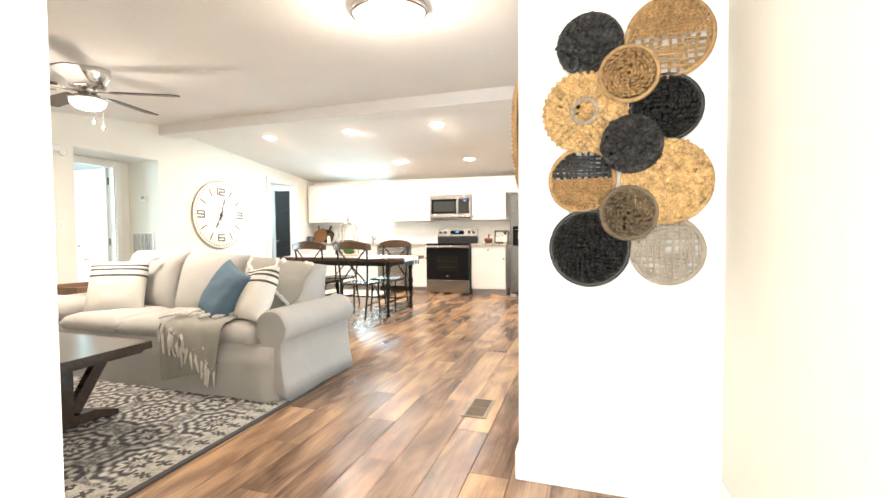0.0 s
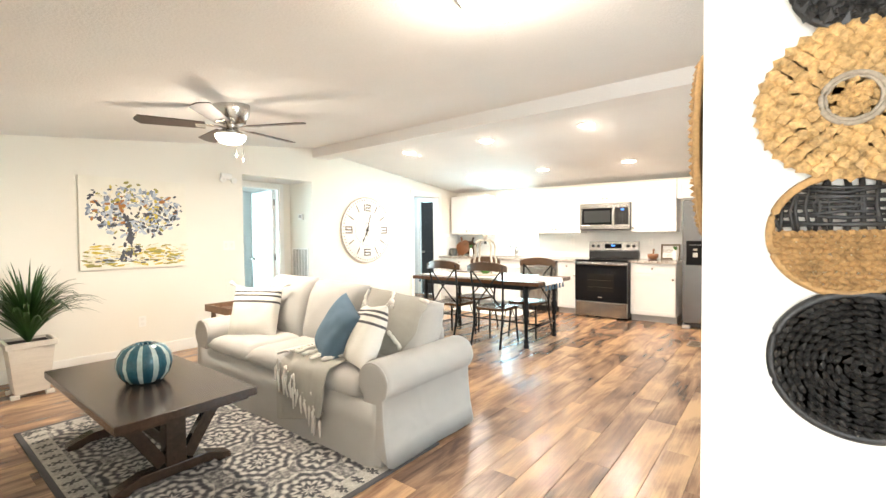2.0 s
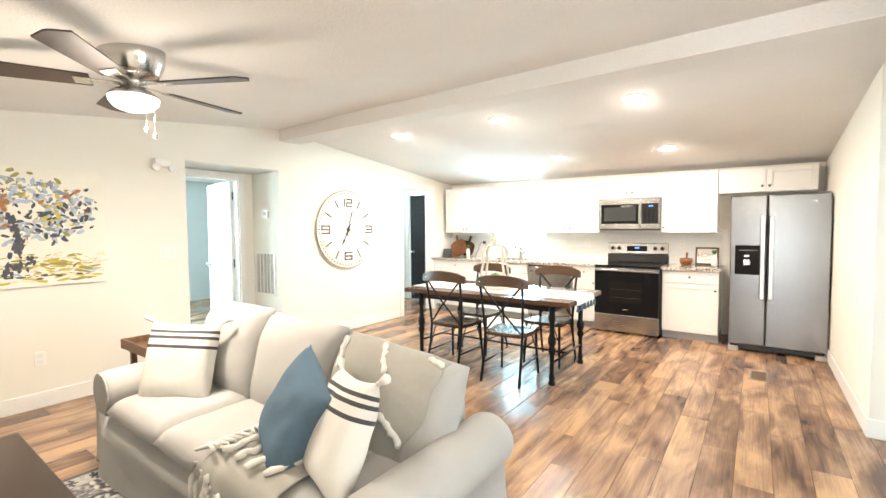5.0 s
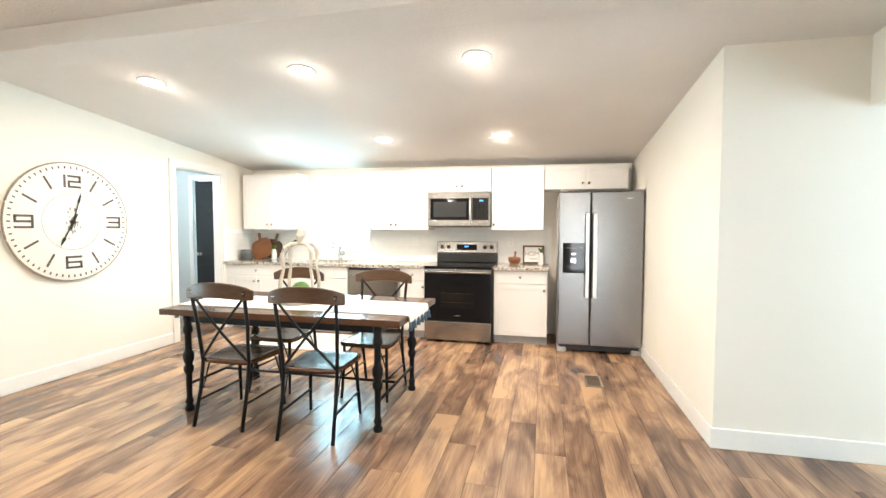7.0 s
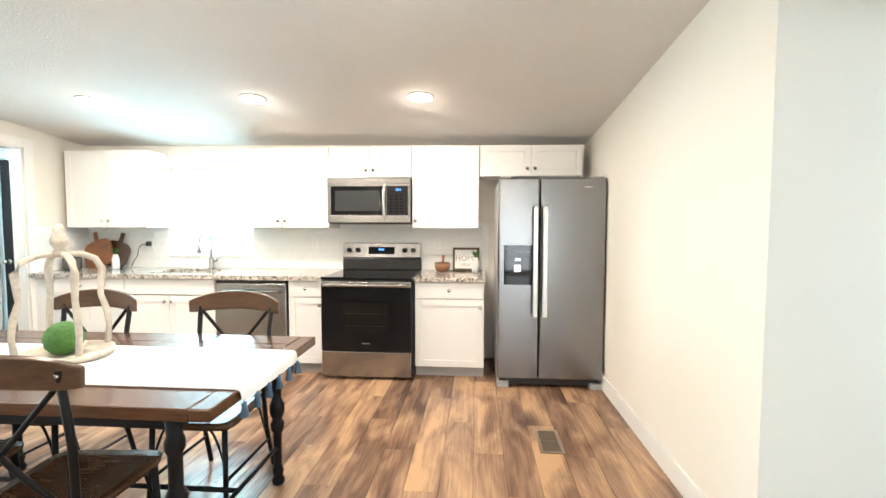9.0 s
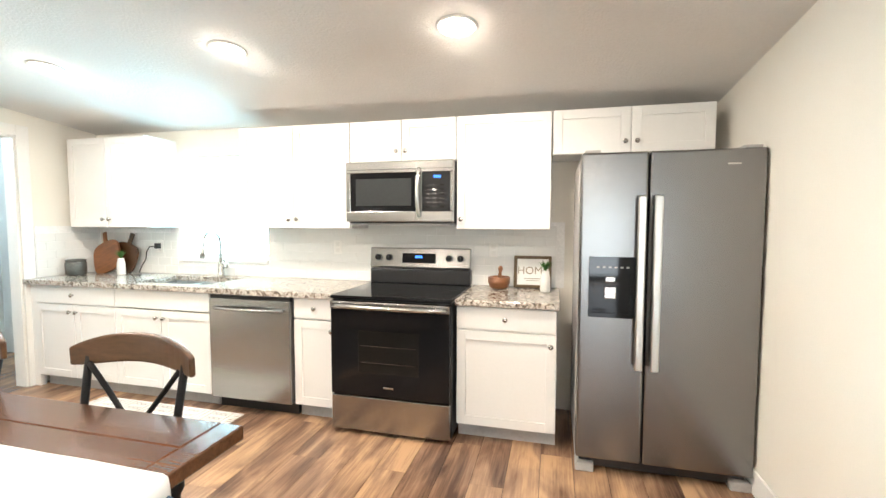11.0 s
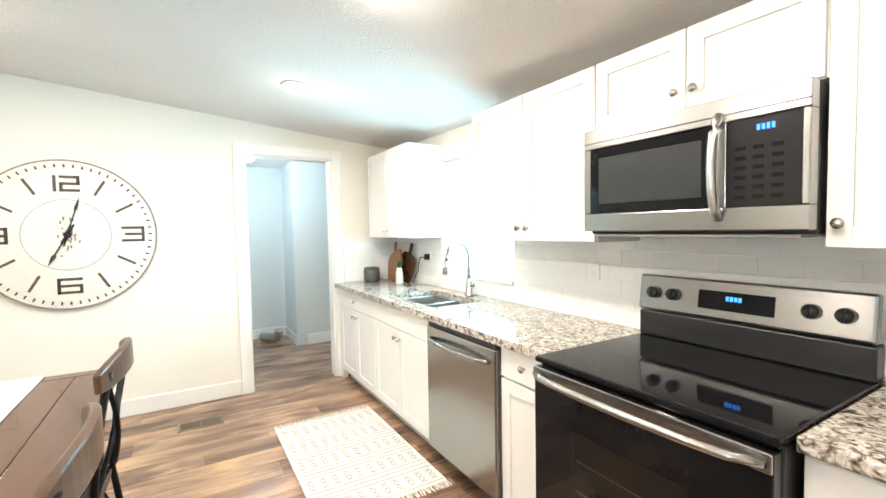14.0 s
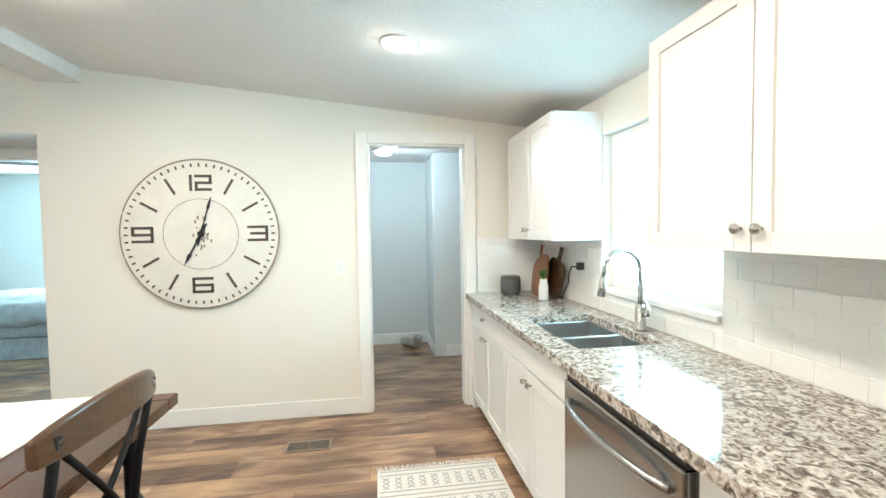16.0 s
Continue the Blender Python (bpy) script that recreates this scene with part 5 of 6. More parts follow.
def basket(x, z, r, style, layer, label, y=1.87, turn=0):
    if not turn:
        x, z, r = 0.08 + (x - 0.08) * 0.96, 1.2 + (z - 1.2) * 0.985, r * 0.955
    b = thing("wall_basket", pose(x, y - 0.012 - 0.02 * layer, z, 0, 0, turn), label, "wall basket", "woven wall baskets")
    rnd = random.Random(int(x * 1000) + int(z * 700) + 17)
    mats = {"darkleaf": M_DARKW, "darkcoil": M_DARKW, "tancoil": M_TAN, "browncoil": M_BROWNW, "petal": M_TANL, "leaf": M_TANL, "half": M_TAN, "split": M_TAN, "open": M_GREYW}
    mat = mats[style]

    def rope(bm, pts, rad, closed=False):
        add_tube(bm, pts, rad, 5, closed)

    def circle(rr, y0=-0.02, n=48):
        return [(rr * math.cos(2 * math.pi * i / n), y0, rr * math.sin(2 * math.pi * i / n)) for i in range(n)]

    def nub(bm, px, pz, s, a, y0=-0.022, e=0.45, tilt=0.25):
        m = Matrix.Translation((px, y0, pz)) @ Matrix.Rotation(a, 4, "Y") @ Matrix.Rotation(rnd.gauss(0, tilt), 4, "X") @ Matrix.Rotation(rnd.gauss(0, tilt), 4, "Z")
        vs = [bm.verts.new(m @ Vector(p)) for p in ((-s, 0, 0), (-s * 0.4, -0.006, s * e), (s * 0.4, -0.006, s * e), (s, 0, 0), (s * 0.4, -0.006, -s * e), (-s * 0.4, -0.006, -s * e), (0, -0.012 - s * 0.35, 0))]
        for i in range(6):
            bm.faces.new((vs[i], vs[(i + 1) % 6], vs[6]))

    bm = bmesh.new()
    rope(bm, circle(r, -0.016, 64), 0.010, True)
    finish("rim", bm, mat, b, True)
    bm = bmesh.new()
    if style == "open":
        n = 11
        for i in range(n):
            u = -0.9 + 1.8 * i / (n - 1)
            h = math.sqrt(1 - u * u) * r
            for k in range(3):
                o = rnd.gauss(0, 0.05) * r
                rope(bm, [(u * r + o, -0.016 - 0.003 * k, -h), (u * r - o, -0.02, 0), (u * r + rnd.gauss(0, 0.03) * r, -0.016, h)], 0.0035)
                rope(bm, [(-h, -0.012 - 0.003 * k, u * r + o), (0, -0.02, u * r - o), (h, -0.014, u * r + rnd.gauss(0, 0.03) * r)], 0.0035)
    else:
        if style not in ("half", "split"):
            add_lathe(bm, [(r, -0.010), (r * 0.5, -0.010), (0, -0.010)], 40, (0, 0, 0), "y")
        if style in ("darkcoil", "tancoil", "browncoil"):
            rr = 0.012
            while rr < r - 0.006:
                n = max(6, int(2 * math.pi * rr / 0.020))
                for i in range(n):
                    a = 2 * math.pi * (i + rnd.uniform(-0.2, 0.2)) / n
                    nub(bm, rr * math.cos(a), rr * math.sin(a), 0.014, -a - math.pi / 2 + 0.25, e=0.42, tilt=0.15)
                rr += 0.0125
        elif style in ("darkleaf", "leaf"):
            for i in range(int(r * r * 24000)):
                a, q = rnd.uniform(0, 6.3), r * math.sqrt(rnd.random()) * 0.97
                nub(bm, q * math.cos(a), q * math.sin(a), rnd.uniform(0.016, 0.024), rnd.choice((0.5, -0.9, 2.0)) + rnd.gauss(0, 0.3), -0.018 - rnd.uniform(0, 0.006), 0.55)
        elif style == "petal":
            for k in range(7):
                q = r * (0.36 + 0.62 * k / 6)
                n = int(2 * math.pi * q / 0.026)
                for i in range(n):
                    a = 2 * math.pi * (i + 0.5 * (k % 2)) / n
                    nub(bm, q * math.cos(a), q * math.sin(a), 0.021, -a + rnd.gauss(0, 0.2), -0.016 - 0.001 * k, 0.6)
            for k in range(60):
                a, q = rnd.uniform(0, 6.3), r * 0.24 * math.sqrt(rnd.random())
                nub(bm, q * math.cos(a), q * math.sin(a), 0.014, rnd.uniform(0, 3))
        else:
            zc = -r
            while zc < r:
                low = zc < 0
                h = math.sqrt(max(0, 1 - (zc / r) ** 2)) * r * 0.98
                solid = (style == "split") == low
                if solid:
                    n = int(2 * h / 0.016)
                    for i in range(n):
                        nub(bm, -h + 2 * h * (i + 0.5) / n, zc, 0.015, 0.5 if int((zc + r) / 0.013) % 2 else -0.5, -0.016, 0.42, 0.1)
                zc += 0.0125
    tagged(finish("weave", bm, mat, b), kind="stuff")
    if style in ("half", "split"):
        bm = bmesh.new()
        s = -1 if style == "half" else 1
        for i in range(9):
            u = -0.85 + 1.7 * i / 8
            h = math.sqrt(1 - u * u) * r
            for k in range(2):
                rope(bm, [(u * r + 0.006 * k, -0.016, 0), (u * r + rnd.gauss(0, 0.01), -0.02, s * h * 0.5), (u * r * 0.97, -0.014, s * h)], 0.0045)
        for i in range(1, 6):
            v = i / 6.5
            h = math.sqrt(1 - v * v) * r
            for k in range(2):
                rope(bm, [(-h, -0.014, s * (v * r + 0.008 * k)), (0, -0.022, s * v * r + rnd.gauss(0, 0.008)), (h, -0.014, s * (v * r - 0.004 * k))], 0.0045)
        tagged(finish("open_weave", bm, M_DARKW if style == "split" else M_TAN, b, True), kind="stuff")
    if style == "petal":
        bm = bmesh.new()
        rope(bm, circle(r * 0.33, -0.03), 0.006, True)
        rope(bm, circle(r * 0.28, -0.03), 0.004, True)
        finish("grey_ring", bm, M_GREYW, b, True)
    return b


basket(0.09, 1.85, 0.126, "darkleaf", 0, "round dark leaf-woven wall basket")
basket(0.39, 1.84, 0.158, "half", 0, "tan rope wall basket with an open-weave half")
basket(0.24, 1.71, 0.11, "tancoil", 1, "small tan coiled wall basket")
basket(0.07, 1.58, 0.161, "petal", 0, "golden petal-woven wall basket with grey ring")
basket(0.38, 1.57, 0.13, "darkcoil", 0, "black coiled wall basket")
basket(0.25, 1.43, 0.11, "darkleaf", 2, "small dark leaf-woven wall basket")
basket(0.06, 1.3, 0.131, "split", 0, "half black and half tan wall basket")
basket(0.38, 1.28, 0.163, "leaf", 1, "light water-hyacinth woven wall basket")
basket(0.24, 1.16, 0.104, "browncoil", 2, "small brown coiled wall basket")
basket(0.09, 1.02, 0.157, "darkcoil", 0, "large black coiled wall basket")
basket(0.39, 1.01, 0.132, "open", 0, "grey open-weave wall basket")
basket(-0.188, 1.56, 0.275, "tancoil", 0, "tan woven wall basket on the wall end", y=2.19, turn=-90).matrix_basis = pose(-0.205, 2.19, 1.56, 0, 0, -90)

# ---- living room ----
rug = thing("area_rug", pose(-2.90, 1.91, 0) @ Matrix.Diagonal((1.05, 1.0, 1.0, 1.0)), "grey and black medallion patterned area rug", "rug")
box("rug_field", (-0.98, -0.665, 0), (0.98, 0.665, 0.011), M_RUG, rug, 0.002)
boxes("rug_band", [((-1.12, -0.805, 0), (-1.09, 0.805, 0.011)), ((1.09, -0.805, 0), (1.12, 0.805, 0.011)), ((-1.09, -0.805, 0), (1.09, -0.775, 0.011)), ((-1.09, 0.775, 0), (1.09, 0.805, 0.011))], M_STRIPE, rug, 0.002)
boxes("rug_border", [((-1.09, -0.775, 0), (-0.98, 0.775, 0.0105)), ((0.98, -0.775, 0), (1.09, 0.775, 0.0105)), ((-0.98, -0.775, 0), (0.98, -0.665, 0.0105)), ((-0.98, 0.665, 0), (0.98, 0.775, 0.0105))], M_RUGEDGE, rug, 0.001)
bm = bmesh.new()
for side in range(4):
    L = 2.1 if side < 2 else 1.5
    n = int(L / 0.105)
    for i in range(n + 1):
        p = -L / 2 + L * i / n
        for a, o, s in ((45, 0, 0.030), (-45, 0, 0.030), (0, 0.034, 0.012), (0, -0.034, 0.012)):
            c = (p, (-0.72 if side == 0 else 0.72) + o) if side < 2 else ((-1.035 if side == 2 else 1.035) + o, p)
            add_box(bm, (-s, -0.007, 0.010), (s, 0.007, 0.0118), pose(c[0], c[1], 0, 0, 0, a + 20 * (i % 2)))
tagged(finish("border_motif", bm, M_STRIPE, rug), kind="stuff")

ctb = thing("coffee_table", pose(-3.07, 1.55, 0.011), "dark stained wooden trestle coffee table", "coffee table")
box("table_top", (-0.69, -0.335, 0.405), (0.69, 0.335, 0.45), M_COFFEE, ctb, 0.004)
boxes("top_edge", [((-0.66, -0.30, 0.385), (0.66, 0.30, 0.405))], M_COFFEE, ctb, 0.003)
for s in (-1, 1):
    x = s * 0.42
    bm = bmesh.new()
    prof = [(-0.29, 0), (-0.22, 0), (-0.20, 0.02), (0.20, 0.02), (0.22, 0), (0.29, 0), (0.29, 0.03), (0.16, 0.075), (-0.16, 0.075), (-0.29, 0.03)]
    f = bm.faces.new([bm.verts.new((x - 0.04, y, z)) for y, z in prof])
    ext = bmesh.ops.extrude_face_region(bm, geom=[f])
    bmesh.ops.translate(bm, vec=(0.08, 0, 0), verts=[v for v in ext["geom"] if isinstance(v, bmesh.types.BMVert)])
    finish("trestle_foot", bm, M_COFFEE, ctb, bevel=0.004)
    box("trestle_post", (x - 0.04, -0.05, 0.075), (x + 0.04, 0.05, 0.345), M_COFFEE, ctb, 0.004)
    box("trestle_head", (x - 0.04, -0.27, 0.345), (x + 0.04, 0.27, 0.385), M_COFFEE, ctb, 0.004)
    for t in (-1, 1):
        for z0, z1, y0, y1 in ((0.09, 0.35, 0.06, 0.22), (0.34, 0.08, 0.06, 0.20)):
            bm = bmesh.new()
            v = Vector((0, t * (y1 - y0), z1 - z0))
            add_box(bm, (-0.032, -0.024, 0), (0.032, 0.024, v.length))
            bmesh.ops.transform(bm, matrix=Matrix.Translation((x, t * y0, z0)) @ v.to_track_quat("Z", "X").to_matrix().to_4x4() @ pose(0, 0, 0, 0, 0, 0), verts=bm.verts[:])
            if z0 < 0.2:
                finish("trestle_brace", bm, M_COFFEE, ctb, bevel=0.003)
            else:
                bm.free()
box("long_stretcher", (-0.38, -0.03, 0.15), (0.38, 0.03, 0.22), M_COFFEE, ctb, 0.004)

vs_ = thing("ribbed_vase", pose(-3.02, 1.54, 0.462) @ Matrix.Scale(0.95, 4), "round ribbed vase in teal and pale blue stripes", "vase")
segs, prof = 66, [(0.075, 0), (0.10, 0.008), (0.132, 0.05), (0.148, 0.11), (0.140, 0.165), (0.112, 0.208), (0.070, 0.230), (0.050, 0.236), (0.042, 0.230), (0.060, 0.20), (0.11, 0.12), (0, 0.05)]
bm = bmesh.new()
vv = add_lathe(bm, prof, segs)
for v in bm.verts:
    a = math.atan2(v.co.y, v.co.x)
    k = 1 + 0.035 * abs(math.sin(a * 11))
    v.co.x, v.co.y = v.co.x * k, v.co.y * k
vase = finish("vase_body", bm, M_TEAL, vs_, True)
vase.data.materials.append(M_PALEGLAZE)
for p in vase.data.polygons:
    a = math.degrees(math.atan2(p.center.y, p.center.x)) % 32.727
    if a < 10.9 and 0.008 < p.center.z < 0.222:
        p.material_index = 1

# sofa
SW, SY = 2.38, 0.84
sofa = thing("sofa", pose(-2.93, 2.70, 0), "beige linen slipcovered three-seat sofa with rolled arms", "sofa")
bm = bmesh.new()
pts = []
for side, (ax, ay, bx, by) in enumerate(((-1, -1, 1, -1), (1, -1, 1, 1), (1, 1, -1, 1), (-1, 1, -1, -1))):
    for i in range(48):
        u = i / 48
        pts.append((ax + (bx - ax) * u, ay + (by - ay) * u, u, side))
rings = []
for z, grow in ((0.012, 1.0), (0.10, 0.72), (0.22, 0.3), (0.36, 0.0)):
    ring = []
    for px, py, u, side in pts:
        pleat = math.exp(-((min(u, 1 - u)) / 0.022) ** 2) * 0.045 * grow
        wave = 0.006 * grow * math.sin(u * 21 + side * 2)
        off = 0.028 * grow + wave - pleat
        ring.append(bm.verts.new((px * (SW / 2 - 0.085 + off), py * (SY / 2 + 0.008 + off), z)))
    rings.append(ring)
for a, b in zip(rings, rings[1:]):
    for i in range(len(a)):
        j = (i + 1) % len(a)
        bm.faces.new((a[i], a[j], b[j], b[i]))
bm.faces.new(rings[-1])
finish("skirted_base", bm, M_LINEN, sofa, True)
for s in (-1, 1):
    bm = bmesh.new()
    prof = []
    for i in range(25):
        a = math.radians(-50 + 280 * i / 24)
        prof.append((0.120 * math.cos(a) + s * 0.022, 0.482 + 0.120 * math.sin(a)))
    skirt = [(s * 0.142, 0.014), (s * 0.120, 0.12), (s * 0.102, 0.26)]
    prof = skirt + prof + [(-0.095, 0.10)] if s > 0 else [(0.095, 0.10)] + prof + skirt[::-1]
    rows = []
    for k, y in enumerate((-0.425, -0.415, -0.39, -0.2, 0.0, 0.2, 0.38, 0.41, 0.42)):
        sc = (0.90, 0.97, 1, 1, 0.985, 1, 1, 0.97, 0.90)[k]
        rows.append([bm.verts.new((s * (SW / 2 - 0.135) + x * sc * 1.02 + 0.004 * noise.noise(Vector((y * 6, z * 6, s))), y, 0.35 + (z - 0.35) * sc + 0.006 * noise.noise(Vector((y * 5, x * 5, 2 + s))))) for x, z in prof])
    for a, b in zip(rows, rows[1:]):
        for i in range(len(a)):
            j = (i + 1) % len(a)
            bm.faces.new((a[i], a[j], b[j], b[i]))
    bm.faces.new(rows[0])
    bm.faces.new(rows[-1])
    arm = finish("rolled_arm", bm, M_LINEN, sofa, True)
    for f in arm.data.polygons:
        f.use_smooth = len(f.vertices) < 6
    tubes("arm_piping", [[(s * (SW / 2 - 0.135) + x * 0.95, -0.419, 0.35 + (z - 0.35) * 0.95) for x, z in prof]], 0.005, M_LINEN, sofa, 6)
boxes("back_frame", [((-SW / 2 + 0.22, 0.26, 0.30), (SW / 2 - 0.22, 0.42, 0.69))], M_LINEN, sofa, 0.07)
cw = (SW - 0.50) / 3
for k in range(3):
    x = -SW / 2 + 0.25 + cw * (k + 0.5)
    bm = cushion_bm(cw + 0.015, 0.64, 0.21, 0.28, 16)
    bmesh.ops.transform(bm, matrix=pose(x, -0.115, 0.395, 0, 0, 0), verts=bm.verts[:])
    finish("seat_cushion", bm, M_LINEN, sofa, True)
    dx, dz, roll, wide = ((0, 0, 0, 0.02), (0.01, -0.025, 1.5, 0.03), (0.06, -0.075, 5.0, 0.11))[k]
    bm = cushion_bm(cw + wide, 0.56, 0.30, 0.46, 18)
    bmesh.ops.transform(bm, matrix=pose(x + dx, 0.17, 0.685 + dz, 75, roll, 0), verts=bm.verts[:])
    finish("back_cushion", bm, M_LINEN, sofa, True)


def pillow(m, size, mat, label, stripes=(), tassels=False):
    p = thing("throw_pillow", m, label, "pillow", "pillows on the sofa")
    bm = cushion_bm(size, size, 0.17, 0.5, 26, 0.10)
    ob = finish("pillow_cover", bm, mat, p, True)
    ob.data.materials.append(M_STRIPE)
    for f in ob.data.polygons:
        v = f.center.y / size
        if any(a < v < b for a, b in stripes):
            f.material_index = 1
    if tassels:
        for sx in (-1, 1):
            for sy in (-1, 1):
                bm = bmesh.new()
                add_lathe(bm, [(0.004, 0), (0.011, 0.010), (0.008, 0.018), (0.015, 0.045), (0.019, 0.070), (0, 0.072)], 10, m=Matrix.Translation((sx * size * 0.48, sy * size * 0.48, 0)) @ Vector((sx, sy * 0.5, 0.0)).to_track_quat("Z", "Y").to_matrix().to_4x4())
                finish("tassel", bm, M_CREAM, p, True)
    return p


STR = ((0.17, 0.205), (0.25, 0.305), (0.345, 0.385))
pillow(pose(-3.60, 2.55, 0.67, 72, 0, 27), 0.46, M_CREAM, "cream cushion with black stripes and tassels", STR, True)
pillow(pose(-2.44, 2.50, 0.665, 62, 16, -26), 0.43, M_BLUEFAB, "plain dusty blue square throw pillow")
pillow(pose(-2.17, 2.51, 0.66, 66, -8, -24), 0.43, M_CREAM, "cream cushion with black stripes and tassels", STR, True)

th = thing("throw_blanket", pose(0, 0, 0), "beige knitted throw with cream tufts draped over the sofa", "blanket")
bm = bmesh.new()
END = pose(-2.93, 2.70, 0) @ pose(-SW / 2 + 0.25 + cw * 2.5 + 0.06, 0.17, 0.61, 75, 5, 0)


def on_cushion(u, v, side=1, gap=0.014):
    """A place on the end back cushion, u across and v up, from -1 to 1."""
    e = max(0.0, (1 - abs(u) ** 3) * (1 - abs(v) ** 3))
    return END @ Vector((u * (cw + 0.11) / 2, v * 0.28, side * (0.15 * e ** 0.46 + gap)))


def sheet(rows):
    for a, b in zip(rows, rows[1:]):
        for j in range(len(a) - 1):
            bm.faces.new((a[j], a[j + 1], b[j + 1], b[j]))


steps = [(v, 1) for v in (-0.8, -0.6, -0.4, -0.2, 0.0, 0.2, 0.4, 0.6, 0.75, 0.87, 0.95)] + [(1.03, 0)] + [(v, -1) for v in (0.95, 0.85, 0.7, 0.5, 0.3, 0.1, -0.1)]
rows = []
for k, (v, side) in enumerate(steps):
    low = max(0.0, 0.3 - v) if side == 1 else 0.0
    u0, u1 = -0.84 + 0.25 * low, 0.80 - 0.30 * low + 0.03 * math.sin(k * 1.7)
    rows.append([bm.verts.new(on_cushion(u0 + (u1 - u0) * j / 16, v, side) + Vector((0, -0.006 * math.sin(j * 1.1 + k * 0.4) * side, 0.004 * math.sin(j * 0.8 + k)))) for j in range(17)])
sheet(rows)
route = [(2.66, 0.530, -2.36), (2.55, 0.527, -2.42), (2.42, 0.522, -2.46), (2.30, 0.505, -2.48), (2.248, 0.43, -2.49), (2.232, 0.33, -2.49), (2.226, 0.22, -2.50), (2.222, 0.14, -2.50)]
rows = []
for i, (y, z, x) in enumerate(route):
    half = 0.25 - 0.02 * math.sin(i)
    row = []
    for j in range(15):
        u = 2 * j / 14 - 1
        w = 0.016 * math.sin(u * 9 + i * 0.5) * (1 if i > 3 else 0.3)
        row.append(bm.verts.new((x + u * half, y - abs(w), z + (0.007 * math.sin(u * 7 + i) if i < 4 else -0.06 * (1 - u) * (i - 3) / 4 + 0.05))))
    rows.append(row)
sheet(rows)
ob = finish("throw_cloth", bm, M_THROW, th, True)
sol = ob.modifiers.new("thick", "SOLIDIFY")
sol.thickness = 0.010
ob.modifiers.new("smooth", "SUBSURF").levels = 1
bm = bmesh.new()
rnd = random.Random(4)


def tuft_line(p, q, n):
    p, q = Vector(p), Vector(q)
    add_tube(bm, [p.lerp(q, i / n) + Vector((rnd.gauss(0, 0.004), rnd.gauss(0, 0.004), rnd.gauss(0, 0.004))) for i in range(n + 1)], [0.012 + 0.004 * (i % 2) for i in range(n + 1)], 6)


for ends in (((-0.80, 0.92), (-0.66, 0.45)), ((-0.15, 0.99), (0.12, 0.62)), ((0.22, 0.05), (0.58, -0.28)), ((0.55, 0.985), (0.78, 0.93))):
    (ua, va), (ub, vb) = ends
    tuft_line(on_cushion(ua, va, 1, 0.026), on_cushion(ub, vb, 1, 0.026), 8)
for j in range(13):
    x = -2.74 + 0.48 * j / 12
    z = 0.44 - 0.25 * (j / 12)
    add_tube(bm, [(x, 2.235, z + 0.04), (x + rnd.gauss(0, 0.008), 2.215, z - 0.02), (x + rnd.gauss(0, 0.015), 2.215, z - 0.10 - rnd.uniform(0, 0.05))], [0.008, 0.010, 0.006], 6)
for j in range(9):
    y = 2.28 + 0.24 * j / 8
    add_tube(bm, [(-2.68, y, 0.530), (-2.74, y + rnd.gauss(0, 0.01), 0.524), (-2.79, y + rnd.gauss(0, 0.015), 0.505)], [0.008, 0.011, 0.007], 6)
for k in range(4):
    tuft_line((-2.66 + 0.10 * k, 2.30, 0.525), (-2.60 + 0.10 * k, 2.45, 0.540), 6)
    tuft_line((-2.66 + 0.10 * k, 2.238, 0.44 - 0.03 * k), (-2.62 + 0.10 * k, 2.225, 0.33 - 0.04 * k), 6)
tagged(finish("tufts", bm, M_CREAM, th, True), kind="stuff")

sd = thing("tray_side_table", pose(-4.42, 2.86, 0), "brown wooden tray-top side table beside the sofa", "side table")
box("tray_bottom", (-0.24, -0.24, 0.57), (0.24, 0.24, 0.59), M_TRAY, sd)
boxes("tray_rim", [((-0.26, -0.26, 0.565), (0.26, -0.24, 0.635)), ((-0.26, 0.24, 0.565), (0.26, 0.26, 0.635)), ((-0.26, -0.24, 0.565), (-0.24, 0.24, 0.635)), ((0.24, -0.24, 0.565), (0.26, 0.24, 0.635))], M_TRAY, sd)
for sx in (-1, 1):
    for sy in (-1, 1):
        box("leg", (sx * 0.20 - 0.018, sy * 0.20 - 0.018, 0), (sx * 0.20 + 0.018, sy * 0.20 + 0.018, 0.57), M_TRAY, sd)

pt = thing("potted_palm", pose(-5.08, 1.34, 0) @ Matrix.Scale(0.94, 4), "green grassy palm in a square whitewashed planter", "plant")
bm = bmesh.new()
lv = []
for z, h in ((0.03, 0.115), (0.44, 0.155), (0.44, 0.170), (0.49, 0.172), (0.49, 0.145), (0.45, 0.142)):
    lv.append([bm.verts.new((sx * h, sy * h, z)) for sx, sy in ((-1, -1), (1, -1), (1, 1), (-1, 1))])
for a, b in zip(lv, lv[1:]):
    for i in range(4):
        bm.faces.new((a[i], a[(i + 1) % 4], b[(i + 1) % 4], b[i]))
bm.faces.new(lv[0])
bm.faces.new(lv[-1])
finish("planter", bm, M_POT, pt, bevel=0.004)
boxes("planter_foot", [((sx * 0.115 - 0.03, sy * 0.115 - 0.03, 0), (sx * 0.115 + 0.03, sy * 0.115 + 0.03, 0.03)) for sx in (-1, 1) for sy in (-1, 1)], M_POT, pt)
box("soil", (-0.14, -0.14, 0.445), (0.14, 0.14, 0.468), M_SOIL, pt)
tuft(pt, "fronds", 210, 0.64, 0.92, M_LEAF, (0, 0, 0.45), 6, 0.015, 0.85)
